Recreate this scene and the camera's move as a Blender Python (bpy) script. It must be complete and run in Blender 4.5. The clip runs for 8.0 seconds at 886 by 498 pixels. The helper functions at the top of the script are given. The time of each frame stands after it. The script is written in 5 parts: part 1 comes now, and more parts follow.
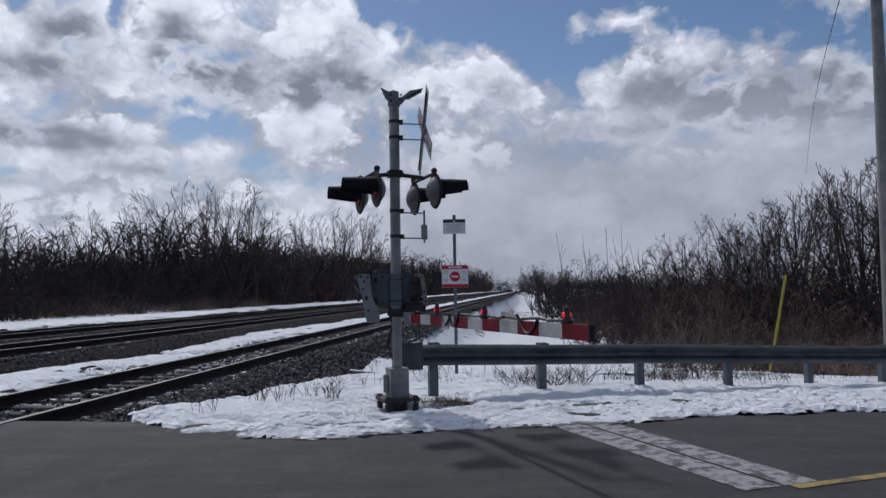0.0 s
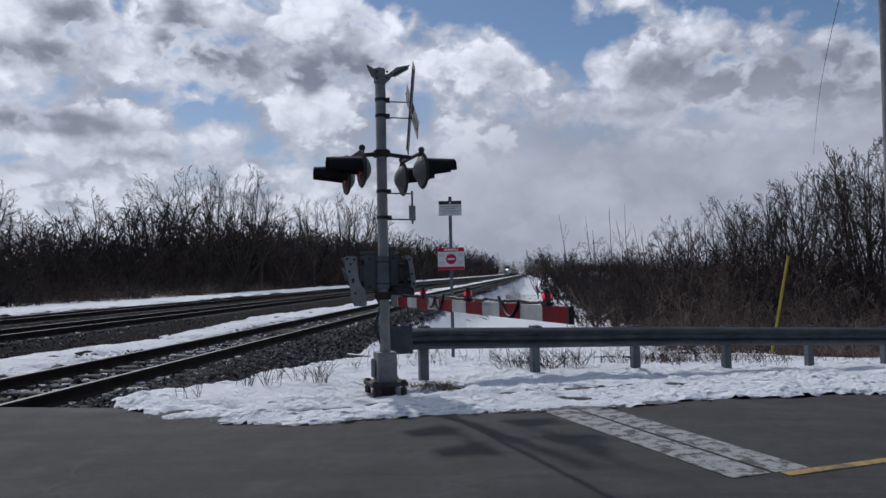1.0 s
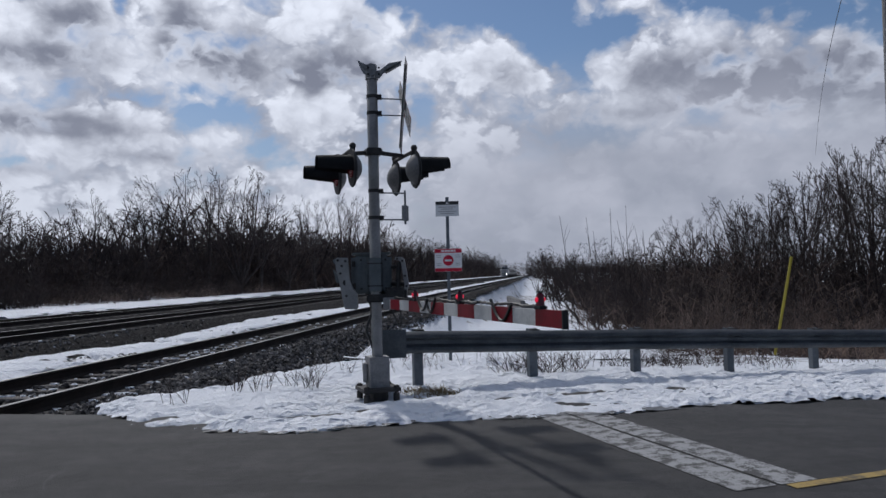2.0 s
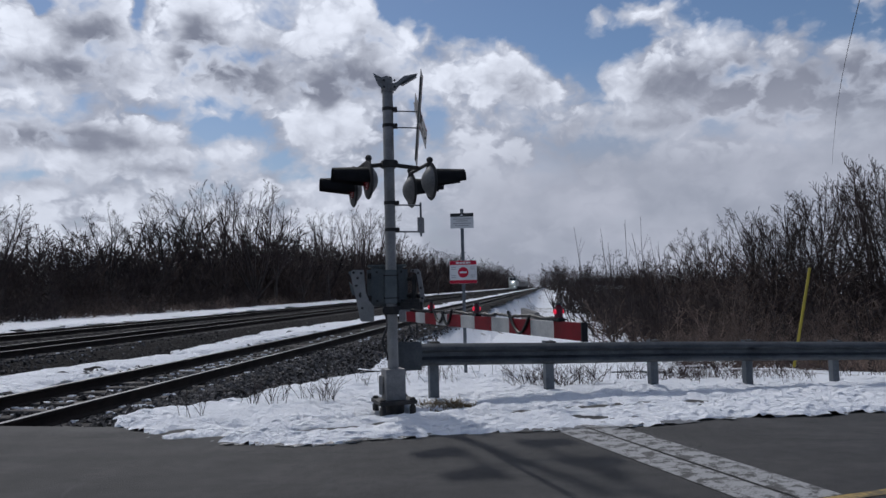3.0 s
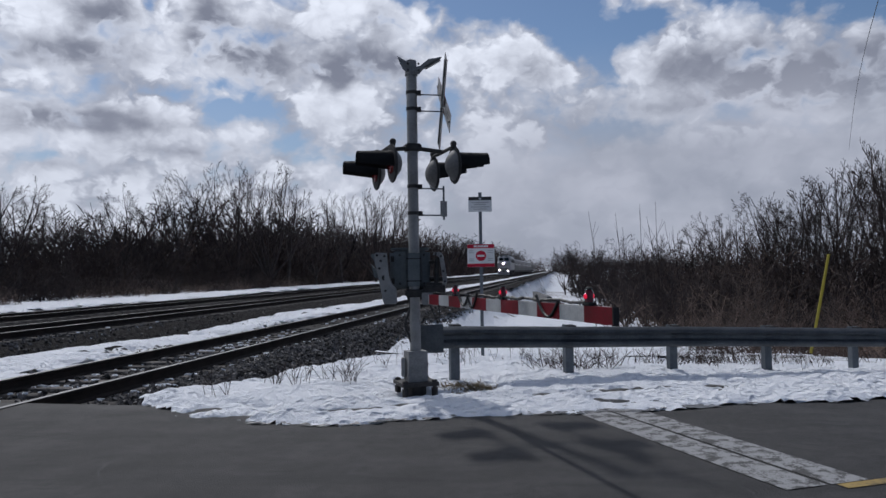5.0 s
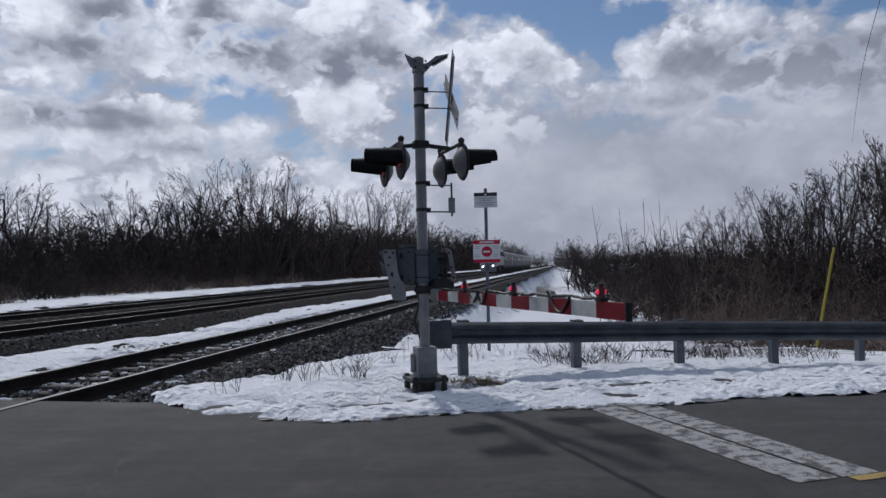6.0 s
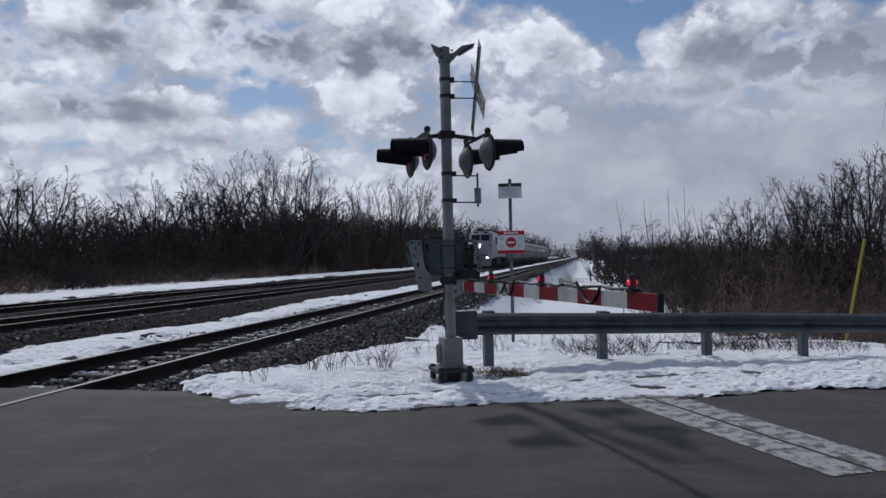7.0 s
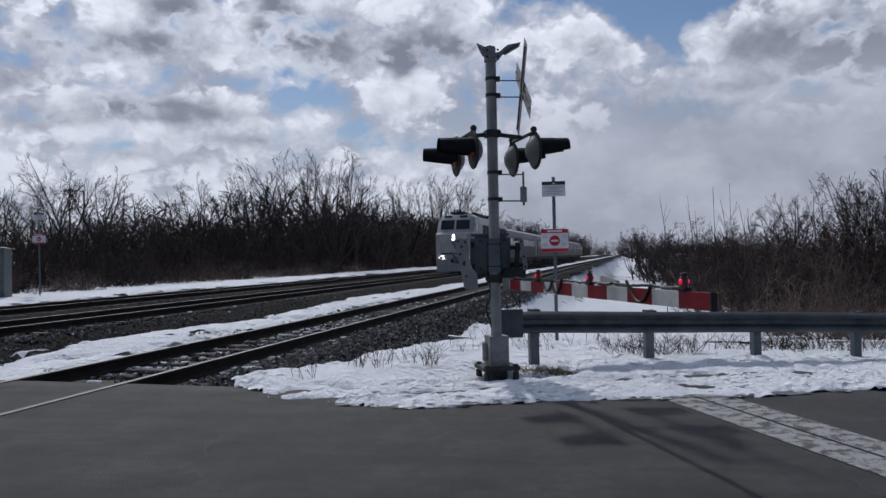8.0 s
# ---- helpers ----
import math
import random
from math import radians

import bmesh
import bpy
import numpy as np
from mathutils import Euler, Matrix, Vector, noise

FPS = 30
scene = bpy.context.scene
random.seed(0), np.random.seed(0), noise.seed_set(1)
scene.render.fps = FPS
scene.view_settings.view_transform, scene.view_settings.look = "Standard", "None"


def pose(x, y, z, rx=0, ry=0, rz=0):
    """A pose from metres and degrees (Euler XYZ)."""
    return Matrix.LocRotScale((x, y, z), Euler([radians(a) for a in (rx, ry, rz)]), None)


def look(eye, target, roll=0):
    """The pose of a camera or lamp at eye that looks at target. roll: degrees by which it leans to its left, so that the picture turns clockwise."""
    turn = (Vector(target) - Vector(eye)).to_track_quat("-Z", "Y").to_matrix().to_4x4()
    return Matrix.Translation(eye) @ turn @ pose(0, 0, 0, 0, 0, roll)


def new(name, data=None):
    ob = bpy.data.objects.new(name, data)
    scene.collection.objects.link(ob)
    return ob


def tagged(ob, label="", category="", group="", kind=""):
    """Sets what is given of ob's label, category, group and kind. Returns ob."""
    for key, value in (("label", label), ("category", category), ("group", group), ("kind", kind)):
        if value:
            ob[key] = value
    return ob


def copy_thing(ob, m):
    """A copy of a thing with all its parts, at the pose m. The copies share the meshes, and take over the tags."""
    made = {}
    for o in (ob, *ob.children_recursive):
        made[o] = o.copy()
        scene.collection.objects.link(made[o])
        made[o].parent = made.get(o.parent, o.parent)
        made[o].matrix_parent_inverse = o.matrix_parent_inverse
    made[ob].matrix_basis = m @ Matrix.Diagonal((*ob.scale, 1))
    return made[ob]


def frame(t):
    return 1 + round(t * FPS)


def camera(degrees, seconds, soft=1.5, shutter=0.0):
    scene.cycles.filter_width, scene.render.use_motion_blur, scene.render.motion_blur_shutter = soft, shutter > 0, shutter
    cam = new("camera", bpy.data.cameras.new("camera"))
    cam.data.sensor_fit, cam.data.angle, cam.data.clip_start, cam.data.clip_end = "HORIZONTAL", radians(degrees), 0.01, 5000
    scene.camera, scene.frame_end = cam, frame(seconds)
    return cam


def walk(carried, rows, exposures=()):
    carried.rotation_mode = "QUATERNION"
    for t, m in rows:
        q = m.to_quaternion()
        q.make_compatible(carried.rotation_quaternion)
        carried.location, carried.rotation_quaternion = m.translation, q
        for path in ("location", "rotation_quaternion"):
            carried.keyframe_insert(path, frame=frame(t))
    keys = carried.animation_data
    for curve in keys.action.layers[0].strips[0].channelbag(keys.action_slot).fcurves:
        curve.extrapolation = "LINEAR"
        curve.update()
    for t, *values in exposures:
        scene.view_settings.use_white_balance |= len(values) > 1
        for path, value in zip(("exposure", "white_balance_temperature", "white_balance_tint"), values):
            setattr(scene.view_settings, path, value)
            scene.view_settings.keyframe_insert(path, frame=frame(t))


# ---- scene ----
cam = camera(60.5, 8.0)
PATH = [
    (0, (0.075, 0.141, 1.324), (0.081, 2.138, 1.433), -0.9),
    (0.5, (0.198, 0.245, 1.311), (0.206, 2.244, 1.391), -0.6),
    (1, (0.276, 0.347, 1.306), (0.264, 2.346, 1.372), -1.2),
    (2.3, (0.376, 0.633, 1.311), (0.357, 2.632, 1.385), -1.4),
    (2.5, (0.384, 0.643, 1.312), (0.337, 2.641, 1.392), -1.6),
    (3, (0.334, 0.603, 1.31), (0.283, 2.6, 1.412), -1.4),
    (3.5, (0.297, 0.585, 1.319), (0.223, 2.583, 1.397), -2.2),
    (4, (0.271, 0.571, 1.314), (0.191, 2.569, 1.38), -1.1),
    (4.5, (0.25, 0.571, 1.313), (0.171, 2.568, 1.377), -0.8),
    (6, (0.149, 0.515, 1.327), (0.061, 2.513, 1.373), -1.3),
    (6.5, (0.158, 0.553, 1.306), (0.04, 2.548, 1.374), -0.2),
    (7, (0.1, 0.53, 1.322), (-0.045, 2.525, 1.346), -1.2),
    (7.5, (0.054, 0.474, 1.324), (-0.155, 2.463, 1.353), -1.3),
    (8, (0.037, 0.471, 1.328), (-0.212, 2.455, 1.349), -1.2),
]
walk(cam, [(t, look(eye, target, roll)) for t, eye, target, roll in PATH], ((0, -0.05, 5850, 12), (8, -0.05, 5850, 12)))

# ---- light ----
SUN_AZ, SUN_EL = -26.5, 44.5            # degrees from +y, positive to +x; height
sun_dir = Vector((math.sin(radians(SUN_AZ)) * math.cos(radians(SUN_EL)), math.cos(radians(SUN_AZ)) * math.cos(radians(SUN_EL)), math.sin(radians(SUN_EL))))
sun = new("sun", bpy.data.lights.new("sun", "SUN"))
sun.data.energy, sun.data.angle, sun.data.color = 1.75, radians(2.0), (1.0, 0.93, 0.82)
sun.matrix_world = look((0, 0, 40), Vector((0, 0, 40)) - sun_dir)


class Nodes:
    """Short hand for building node trees."""

    def __init__(self, tree, clear=True):
        self.tree = tree
        if clear:
            tree.nodes.clear()

    def add(self, kind, operation=None, use_clamp=False):
        n = self.tree.nodes.new(kind)
        if operation:
            n.operation = operation
        if use_clamp:
            n.use_clamp = True
        return n

    def link(self, a, b):
        self.tree.links.new(a, b)

    def put(self, socket, value):
        if isinstance(value, bpy.types.NodeSocket):
            self.link(value, socket)
        else:
            socket.default_value = value

    def math(self, op, a, b=0.0, c=0.0, clamp=False):
        n = self.add("ShaderNodeMath", operation=op, use_clamp=clamp)
        for s, v in zip(n.inputs, (a, b, c)):
            self.put(s, v)
        return n.outputs[0]

    def ramp(self, value, lo, hi, smooth=True):
        n = self.add("ShaderNodeMapRange")
        n.interpolation_type = "SMOOTHSTEP" if smooth else "LINEAR"
        self.put(n.inputs[0], value)
        n.inputs[1].default_value, n.inputs[2].default_value = lo, hi
        return n.outputs[0]

    def mix(self, f, a, b, blend="MIX"):
        n = self.add("ShaderNodeMix")
        n.data_type, n.blend_type = "RGBA", blend
        self.put(n.inputs[0], f)
        self.put(n.inputs[6], a if isinstance(a, bpy.types.NodeSocket) else (*a, 1))
        self.put(n.inputs[7], b if isinstance(b, bpy.types.NodeSocket) else (*b, 1))
        return n.outputs[2]

    def noise(self, vec, scale, detail=4.0, rough=0.55, distort=0.0):
        n = self.add("ShaderNodeTexNoise")
        if vec is not None:
            self.link(vec, n.inputs["Vector"])
        n.inputs["Scale"].default_value, n.inputs["Detail"].default_value = scale, detail
        n.inputs["Roughness"].default_value, n.inputs["Distortion"].default_value = rough, distort
        return n.outputs["Fac"]


def make_sky():
    world = bpy.data.worlds.new("sky")
    world.use_nodes = True
    scene.world = world
    g = Nodes(world.node_tree)
    out, bg = g.add("ShaderNodeOutputWorld"), g.add("ShaderNodeBackground")
    g.link(bg.outputs[0], out.inputs[0])
    sky = g.add("ShaderNodeTexSky")
    sky.sky_type, sky.sun_disc = "NISHITA", False
    sky.sun_elevation, sky.sun_rotation = radians(SUN_EL), radians(SUN_AZ)
    sky.air_density, sky.dust_density, sky.ozone_density = 1.0, 0.3, 2.0
    co = g.add("ShaderNodeTexCoord").outputs["Generated"]
    sep = g.add("ShaderNodeSeparateXYZ")
    g.link(co, sep.inputs[0])
    x, y, z = sep.outputs
    az = g.math("MULTIPLY", g.math("ARCTAN2", x, y), 57.2958)
    el = g.math("MULTIPLY", g.math("ARCSINE", z), 57.2958)
    com = g.add("ShaderNodeCombineXYZ")
    g.link(az, com.inputs[0])
    g.link(g.math("MULTIPLY", el, 1.35), com.inputs[1])
    uv = com.outputs[0]
    def shifted(du, dv):
        n = g.add("ShaderNodeVectorMath", operation="ADD")
        g.link(uv, n.inputs[0])
        n.inputs[1].default_value = (du, dv, 0)
        return n.outputs[0]

    def field(waz, wel, blobs):
        total = None
        for a, e, sa, se, w in blobs:
            d = g.math("ADD", g.math("POWER", g.math("ABSOLUTE", g.math("DIVIDE", g.math("SUBTRACT", waz, a), sa)), 2.0),
                       g.math("POWER", g.math("ABSOLUTE", g.math("DIVIDE", g.math("SUBTRACT", wel, e), se)), 2.0))
            v = g.math("MULTIPLY", g.math("EXPONENT", g.math("MULTIPLY", d, -1.0)), w)
            total = v if total is None else g.math("ADD", total, v)
        return total

    # the whole field is bent by noise at two sizes, so that outlines billow
    def bent(p, scale, amount, detail):
        wn = g.add("ShaderNodeTexNoise")
        wn.inputs["Scale"].default_value, wn.inputs["Detail"].default_value, wn.inputs["Roughness"].default_value = scale, detail, 0.55
        g.link(p, wn.inputs["Vector"])
        vm = g.add("ShaderNodeVectorMath", operation="MULTIPLY_ADD")
        g.link(wn.outputs["Color"], vm.inputs[0])
        vm.inputs[1].default_value, vm.inputs[2].default_value = (amount, amount, 0), (-amount / 2, -amount / 2, 0)
        va = g.add("ShaderNodeVectorMath", operation="ADD")
        g.link(p, va.inputs[0]), g.link(vm.outputs[0], va.inputs[1])
        return va.outputs[0]

    def puffs(p, scale, detail=3.0):
        vo = g.add("ShaderNodeTexVoronoi")
        vo.feature = "SMOOTH_F1"
        g.link(p, vo.inputs["Vector"])
        vo.inputs["Scale"].default_value, vo.inputs["Detail"].default_value = scale, detail
        vo.inputs["Roughness"].default_value, vo.inputs["Smoothness"].default_value = 0.55, 0.35
        return g.math("SUBTRACT", 1.0, vo.outputs["Distance"])

    wide = bent(uv, 0.30, 2.4, 5.0)
    ws = g.add("ShaderNodeSeparateXYZ")
    g.link(wide, ws.inputs[0])
    waz, wel = ws.outputs[0], g.math("DIVIDE", ws.outputs[1], 1.35)
    curl = bent(wide, 1.1, 0.6, 3.0)
    puff, crumb = puffs(curl, 0.30), puffs(curl, 0.85, 2.0)
    mass = g.math("ADD", g.math("MULTIPLY", g.noise(wide, 0.12, 6.0, 0.58), 0.40), g.math("MULTIPLY", puff, 0.36))
    mass = g.math("ADD", mass, 0.20)
    mass = g.math("ADD", mass, g.math("MULTIPLY", g.math("SUBTRACT", crumb, 0.6), 0.10))
    gaps = g.math("ADD", field(waz, wel, GAPS), field(waz, wel, GAPS_FAR))
    dens = g.math("SUBTRACT", g.math("ADD", mass, g.math("MULTIPLY", field(waz, wel, HEAPS), 0.30)), g.math("MULTIPLY", gaps, 0.62))
    # broken cloud towards the sun, clearer sky on the far side of the sky
    ahead = g.math("ADD", g.math("MULTIPLY", x, math.sin(radians(SUN_AZ))), g.math("MULTIPLY", y, math.cos(radians(SUN_AZ))))
    front = g.ramp(ahead, -0.15, 0.6)
    sheet = g.math("MULTIPLY", g.ramp(dens, 0.02, 0.30), g.math("ADD", 0.15, g.math("MULTIPLY", front, 0.85)))
    heaps = g.math("MULTIPLY", g.ramp(dens, 0.24, 0.40), front)
    tone = g.ramp(g.noise(shifted(40, 7), 0.16, 5.0, 0.55), 0.35, 0.65)
    ss = g.add("ShaderNodeSeparateXYZ")
    g.link(bent(uv, 0.40, 2.2, 2.0), ss.inputs[0])
    saz, sel = ss.outputs[0], g.math("DIVIDE", ss.outputs[1], 1.35)
    base = g.math("ADD", field(saz, sel, SHADE), field(saz, sel, SHADE_FAR))
    grain = g.math("ADD", g.math("SUBTRACT", g.noise(wide, 0.55, 5.0, 0.55), 0.5), g.math("MULTIPLY", g.math("SUBTRACT", 0.62, crumb), 0.45))
    dark = g.ramp(g.math("ADD", g.math("ADD", base, g.math("MULTIPLY", grain, 0.55)), g.math("MULTIPLY", g.ramp(dens, 0.36, 0.75), 0.15)), -0.02, 1.15)
    blue = g.mix(1.0, sky.outputs[0], (SKY_GAIN,) * 3, "MULTIPLY")
    col = g.mix(sheet, blue, g.mix(tone, SHEET_A, SHEET_B))
    col = g.mix(heaps, col, g.mix(dark, CLOUD_LIT, CLOUD_DARK))
    # veil towards the horizon
    soft = g.noise(uv, 0.1, 4.0, 0.5)
    veil = g.math("MULTIPLY", g.math("SUBTRACT", 1.0, g.ramp(el, 4.0, 17.0)), g.math("ADD", 0.35, g.ramp(az, -14.0, 10.0)), clamp=True)
    low = g.mix(g.ramp(soft, 0.35, 0.65), HAZE_A, HAZE_B)
    low = g.mix(front, g.mix(1.0, low, (0.45, 0.5, 0.6), "MULTIPLY"), low)
    col = g.mix(g.math("MULTIPLY", veil, 0.93), col, low)
    g.link(col, bg.inputs[0])
    bg.inputs[1].default_value = 1.0


# the cloud field: azimuth, height, half widths (degrees), weight of clear gaps, heaps and shaded bases
GAPS = [(2.7, 19.6, 4.1, 1.8, 1.0), (7.6, 18.9, 2.4, 3.0, 0.9), (10.0, 15.4, 0.9, 1.6, 0.8), (5.7, 20.8, 8.9, 1.4, 0.9), (12.5, 17.3, 2.0, 1.2, 0.7), (8.5, 16.3, 1.2, 1.6, 0.6), (-23.3, 19.6, 0.5, 1.4, 0.8), (-29.5, 19.0, 0.6, 0.6, 0.7), (-14.0, 19.6, 1.6, 1.1, 0.45), (-18.7, 13.5, 1.5, 0.6, 0.55), (-18.3, 11.7, 2.0, 1.1, 0.6), (-15.3, 12.0, 1.6, 1.6, 0.5), (-13.3, 9.4, 2.2, 1.1, 0.4), (-1.8, 12.5, 1.0, 2.2, 0.5), (-5.3, 12.1, 0.8, 1.1, 0.4), (-33.7, 16.7, 1.0, 0.8, 0.3), (-29.8, 8.1, 2.8, 0.4, 0.3)]
GAPS_FAR = [(19.0, 10.6, 1.9, 0.8, 0.38), (10.0, 10.0, 2.8, 0.9, 0.3), (15.6, 9.7, 2.4, 0.9, 0.3), (19.9, 18.9, 4.9, 1.4, 0.5), (26.3, 17.2, 5.3, 1.6, 0.45), (-4.7, 20.6, 1.6, 1.0, 0.6), (-3.0, 18.8, 0.5, 0.8, 0.45), (-22.7, 12.7, 1.6, 0.4, 0.2), (32.0, 15.1, 3.6, 2.4, 0.5), (-36.1, 13.3, 2.0, 0.8, 0.35), (-38.7, 16.6, 2.4, 1.6, 0.4), (24.1, 21.8, 12.2, 2.4, 0.5), (-4.5, 25.2, 8.1, 2.0, 0.4)]
HEAPS = [(-30.8, 17.1, 2.4, 1.6, 0.3), (-24.4, 18.6, 1.6, 2.0, 0.3), (-20.8, 19.3, 1.6, 1.6, 0.4), (-17.5, 19.8, 2.0, 1.0, 0.3), (-10.7, 18.5, 2.4, 1.6, 0.35), (-7.7, 19.6, 1.6, 1.1, 0.5), (-3.9, 17.8, 1.8, 1.6, 0.35), (1.3, 15.9, 2.0, 1.2, 0.4), (4.7, 16.1, 2.4, 1.4, 0.5), (6.8, 14.4, 1.6, 1.2, 0.4), (-10.8, 12.1, 3.2, 1.6, 0.4), (-17.0, 10.3, 1.6, 0.7, 0.35), (12.2, 14.4, 2.0, 1.2, 0.4), (16.3, 15.6, 2.4, 2.0, 0.5), (21.6, 15.7, 2.4, 1.0, 0.4), (14.0, 19.0, 1.8, 0.6, 0.5), (27.1, 13.5, 4.1, 2.0, 0.35)]
SHADE = [(-26.4, 17.7, 2.4, 1.7, 1.0), (-28.3, 15.1, 4.9, 1.0, 0.75), (-19.3, 17.9, 1.8, 1.8, 0.95), (-16.9, 16.0, 4.1, 1.4, 0.85), (-14.4, 17.8, 1.6, 1.1, 0.6), (-15.5, 14.4, 2.4, 1.0, 0.6), (-8.2, 15.8, 3.2, 1.8, 0.85), (-10.5, 14.6, 2.4, 1.1, 0.7), (-6.8, 18.7, 1.2, 1.0, 0.7), (-5.2, 15.2, 1.6, 1.1, 0.6), (-26.2, 13.3, 2.4, 0.9, 0.65), (-25.7, 10.7, 4.5, 0.9, 0.95), (-30.2, 10.7, 2.4, 0.9, 0.6), (-20.9, 8.9, 4.5, 0.7, 0.75), (-26.7, 7.6, 6.1, 0.6, 0.5), (-10.0, 11.1, 3.2, 1.0, 0.35), (-34.0, 14.6, 2.4, 1.2, 0.8), (-34.9, 9.6, 3.2, 0.8, 0.7)]
SHADE_FAR = [(4.5, 14.7, 2.4, 1.4, 0.6), (-0.5, 15.1, 1.6, 1.2, 0.25), (15.0, 14.1, 2.4, 1.5, 0.7), (19.7, 14.1, 3.8, 2.2, 0.85), (25.0, 12.5, 5.7, 1.9, 0.85), (10.0, 11.4, 5.3, 0.6, 0.55), (23.2, 10.8, 2.4, 0.4, 0.5), (17.3, 11.4, 4.9, 1.0, 0.4), (29.1, 13.1, 4.9, 2.4, 0.7), (33.3, 11.4, 4.9, 2.4, 0.7), (-37.8, 12.1, 3.6, 1.2, 0.7), (2.0, 12.6, 2.4, 0.5, 0.3)]
SHEET_A, SHEET_B = (0.36, 0.37, 0.41), (0.66, 0.665, 0.69)
CLOUD_LIT, CLOUD_DARK = (0.90, 0.90, 0.91), (0.225, 0.232, 0.27)
HAZE_A, HAZE_B = (0.34, 0.35, 0.385), (0.47, 0.47, 0.50)
SKY_GAIN = 0.060
make_sky()


# ---- materials ----
def mat(name, a, b, rough=0.7, metal=0.0, scale=6.0, fine=60.0, bump=0.2, depth=0.01, amount=(0.35, 0.65), per=0.0, spec=0.5):
    """Two tones mixed by coarse and fine noise in object space, with fine relief; per: tone change from object to object."""
    m = bpy.data.materials.new(name)
    m.use_nodes = True
    g = Nodes(m.node_tree)
    out, sh = g.add("ShaderNodeOutputMaterial"), g.add("ShaderNodeBsdfPrincipled")
    g.link(sh.outputs[0], out.inputs[0])
    co = g.add("ShaderNodeTexCoord").outputs["Object"]
    n1, n2 = g.noise(co, scale, 5.0), g.noise(co, fine, 3.0)
    f = g.ramp(g.math("ADD", g.math("MULTIPLY", n1, 0.65), g.math("MULTIPLY", n2, 0.35)), *amount)
    col = g.mix(f, a, b)
    if per:
        r = g.add("ShaderNodeObjectInfo").outputs["Random"]
        col = g.mix(1.0, col, g.mix(r, (1 - per,) * 3, (1 + per,) * 3), "MULTIPLY")
    g.link(col, sh.inputs["Base Color"])
    g.put(sh.inputs["Roughness"], g.math("ADD", rough - 0.08, g.math("MULTIPLY", n2, 0.16)))
    sh.inputs["Metallic"].default_value = metal
    sh.inputs["Specular IOR Level"].default_value = spec
    if bump:
        bn = g.add("ShaderNodeBump")
        bn.inputs["Strength"].default_value, bn.inputs["Distance"].default_value = bump, depth
        g.link(g.math("ADD", n2, g.math("MULTIPLY", n1, 0.5)), bn.inputs["Height"])
        g.link(bn.outputs[0], sh.inputs["Normal"])
    return m


def glow(name, col, strength, base=(0.2, 0.01, 0.01)):
    m = mat(name, base, base, 0.2, bump=0)
    sh = next(n for n in m.node_tree.nodes if n.type == "BSDF_PRINCIPLED")
    sh.inputs["Emission Color"].default_value, sh.inputs["Emission Strength"].default_value = (*col, 1), strength
    return m


def asphalt_material():
    m = mat("asphalt", (0.013, 0.0125, 0.013), (0.042, 0.040, 0.040), 0.85, scale=1.6, fine=95, bump=0.8, depth=0.012, amount=(0.36, 0.64))
    g = Nodes(m.node_tree, False)
    sh = next(n for n in m.node_tree.nodes if n.type == "BSDF_PRINCIPLED")
    old = sh.inputs["Base Color"].links[0].from_socket
    co = g.add("ShaderNodeTexCoord").outputs["Object"]
    # long wheel-worn bands along the road, salt film and cracks
    mp = g.add("ShaderNodeMapping")
    mp.inputs["Rotation"].default_value = (0, 0, radians(-19.9))
    mp.inputs["Scale"].default_value = (0.12, 1.1, 1)
    g.link(co, mp.inputs["Vector"])
    band = g.noise(mp.outputs[0], 1.0, 3.0)
    c1 = g.mix(g.math("MULTIPLY", g.ramp(band, 0.42, 0.68), 0.55), old, (0.052, 0.049, 0.047))
    vo = g.add("ShaderNodeTexVoronoi")
    vo.feature = "DISTANCE_TO_EDGE"
    wn = g.add("ShaderNodeTexNoise")
    wn.inputs["Scale"].default_value = 1.4
    g.link(co, wn.inputs["Vector"])
    vm = g.add("ShaderNodeVectorMath", operation="MULTIPLY_ADD")
    g.link(wn.outputs["Color"], vm.inputs[0]), g.link(co, vm.inputs[2])
    vm.inputs[1].default_value = (0.9, 0.9, 0)
    g.link(vm.outputs[0], vo.inputs["Vector"])
    vo.inputs["Scale"].default_value = 0.33
    crack = g.math("SUBTRACT", 1.0, g.ramp(vo.outputs["Distance"], 0.0, 0.006))
    worn = g.ramp(g.noise(co, 0.7, 3.0), 0.42, 0.6)
    c2 = g.mix(g.math("MULTIPLY", crack, 0.6), c1, g.mix(worn, (0.008, 0.008, 0.008), (0.06, 0.06, 0.06)))
    seal = g.ramp(g.noise(mp.outputs[0], 2.6, 5.0, 0.6, 0.4), 0.56, 0.62)
    c2 = g.mix(g.math("MULTIPLY", seal, 0.45), c2, (0.012, 0.012, 0.013))
    salt = g.ramp(g.noise(co, 26.0, 5.0, 0.8), 0.58, 0.70)
    c3 = g.mix(g.math("MULTIPLY", salt, 0.55), c2, (0.10, 0.098, 0.096))
    mottle = g.ramp(g.noise(co, 7.0, 6.0, 0.75), 0.44, 0.62)
    c3 = g.mix(g.math("MULTIPLY", mottle, 0.5), c3, (0.012, 0.012, 0.014))
    g.link(c3, sh.inputs["Base Color"])
    return m


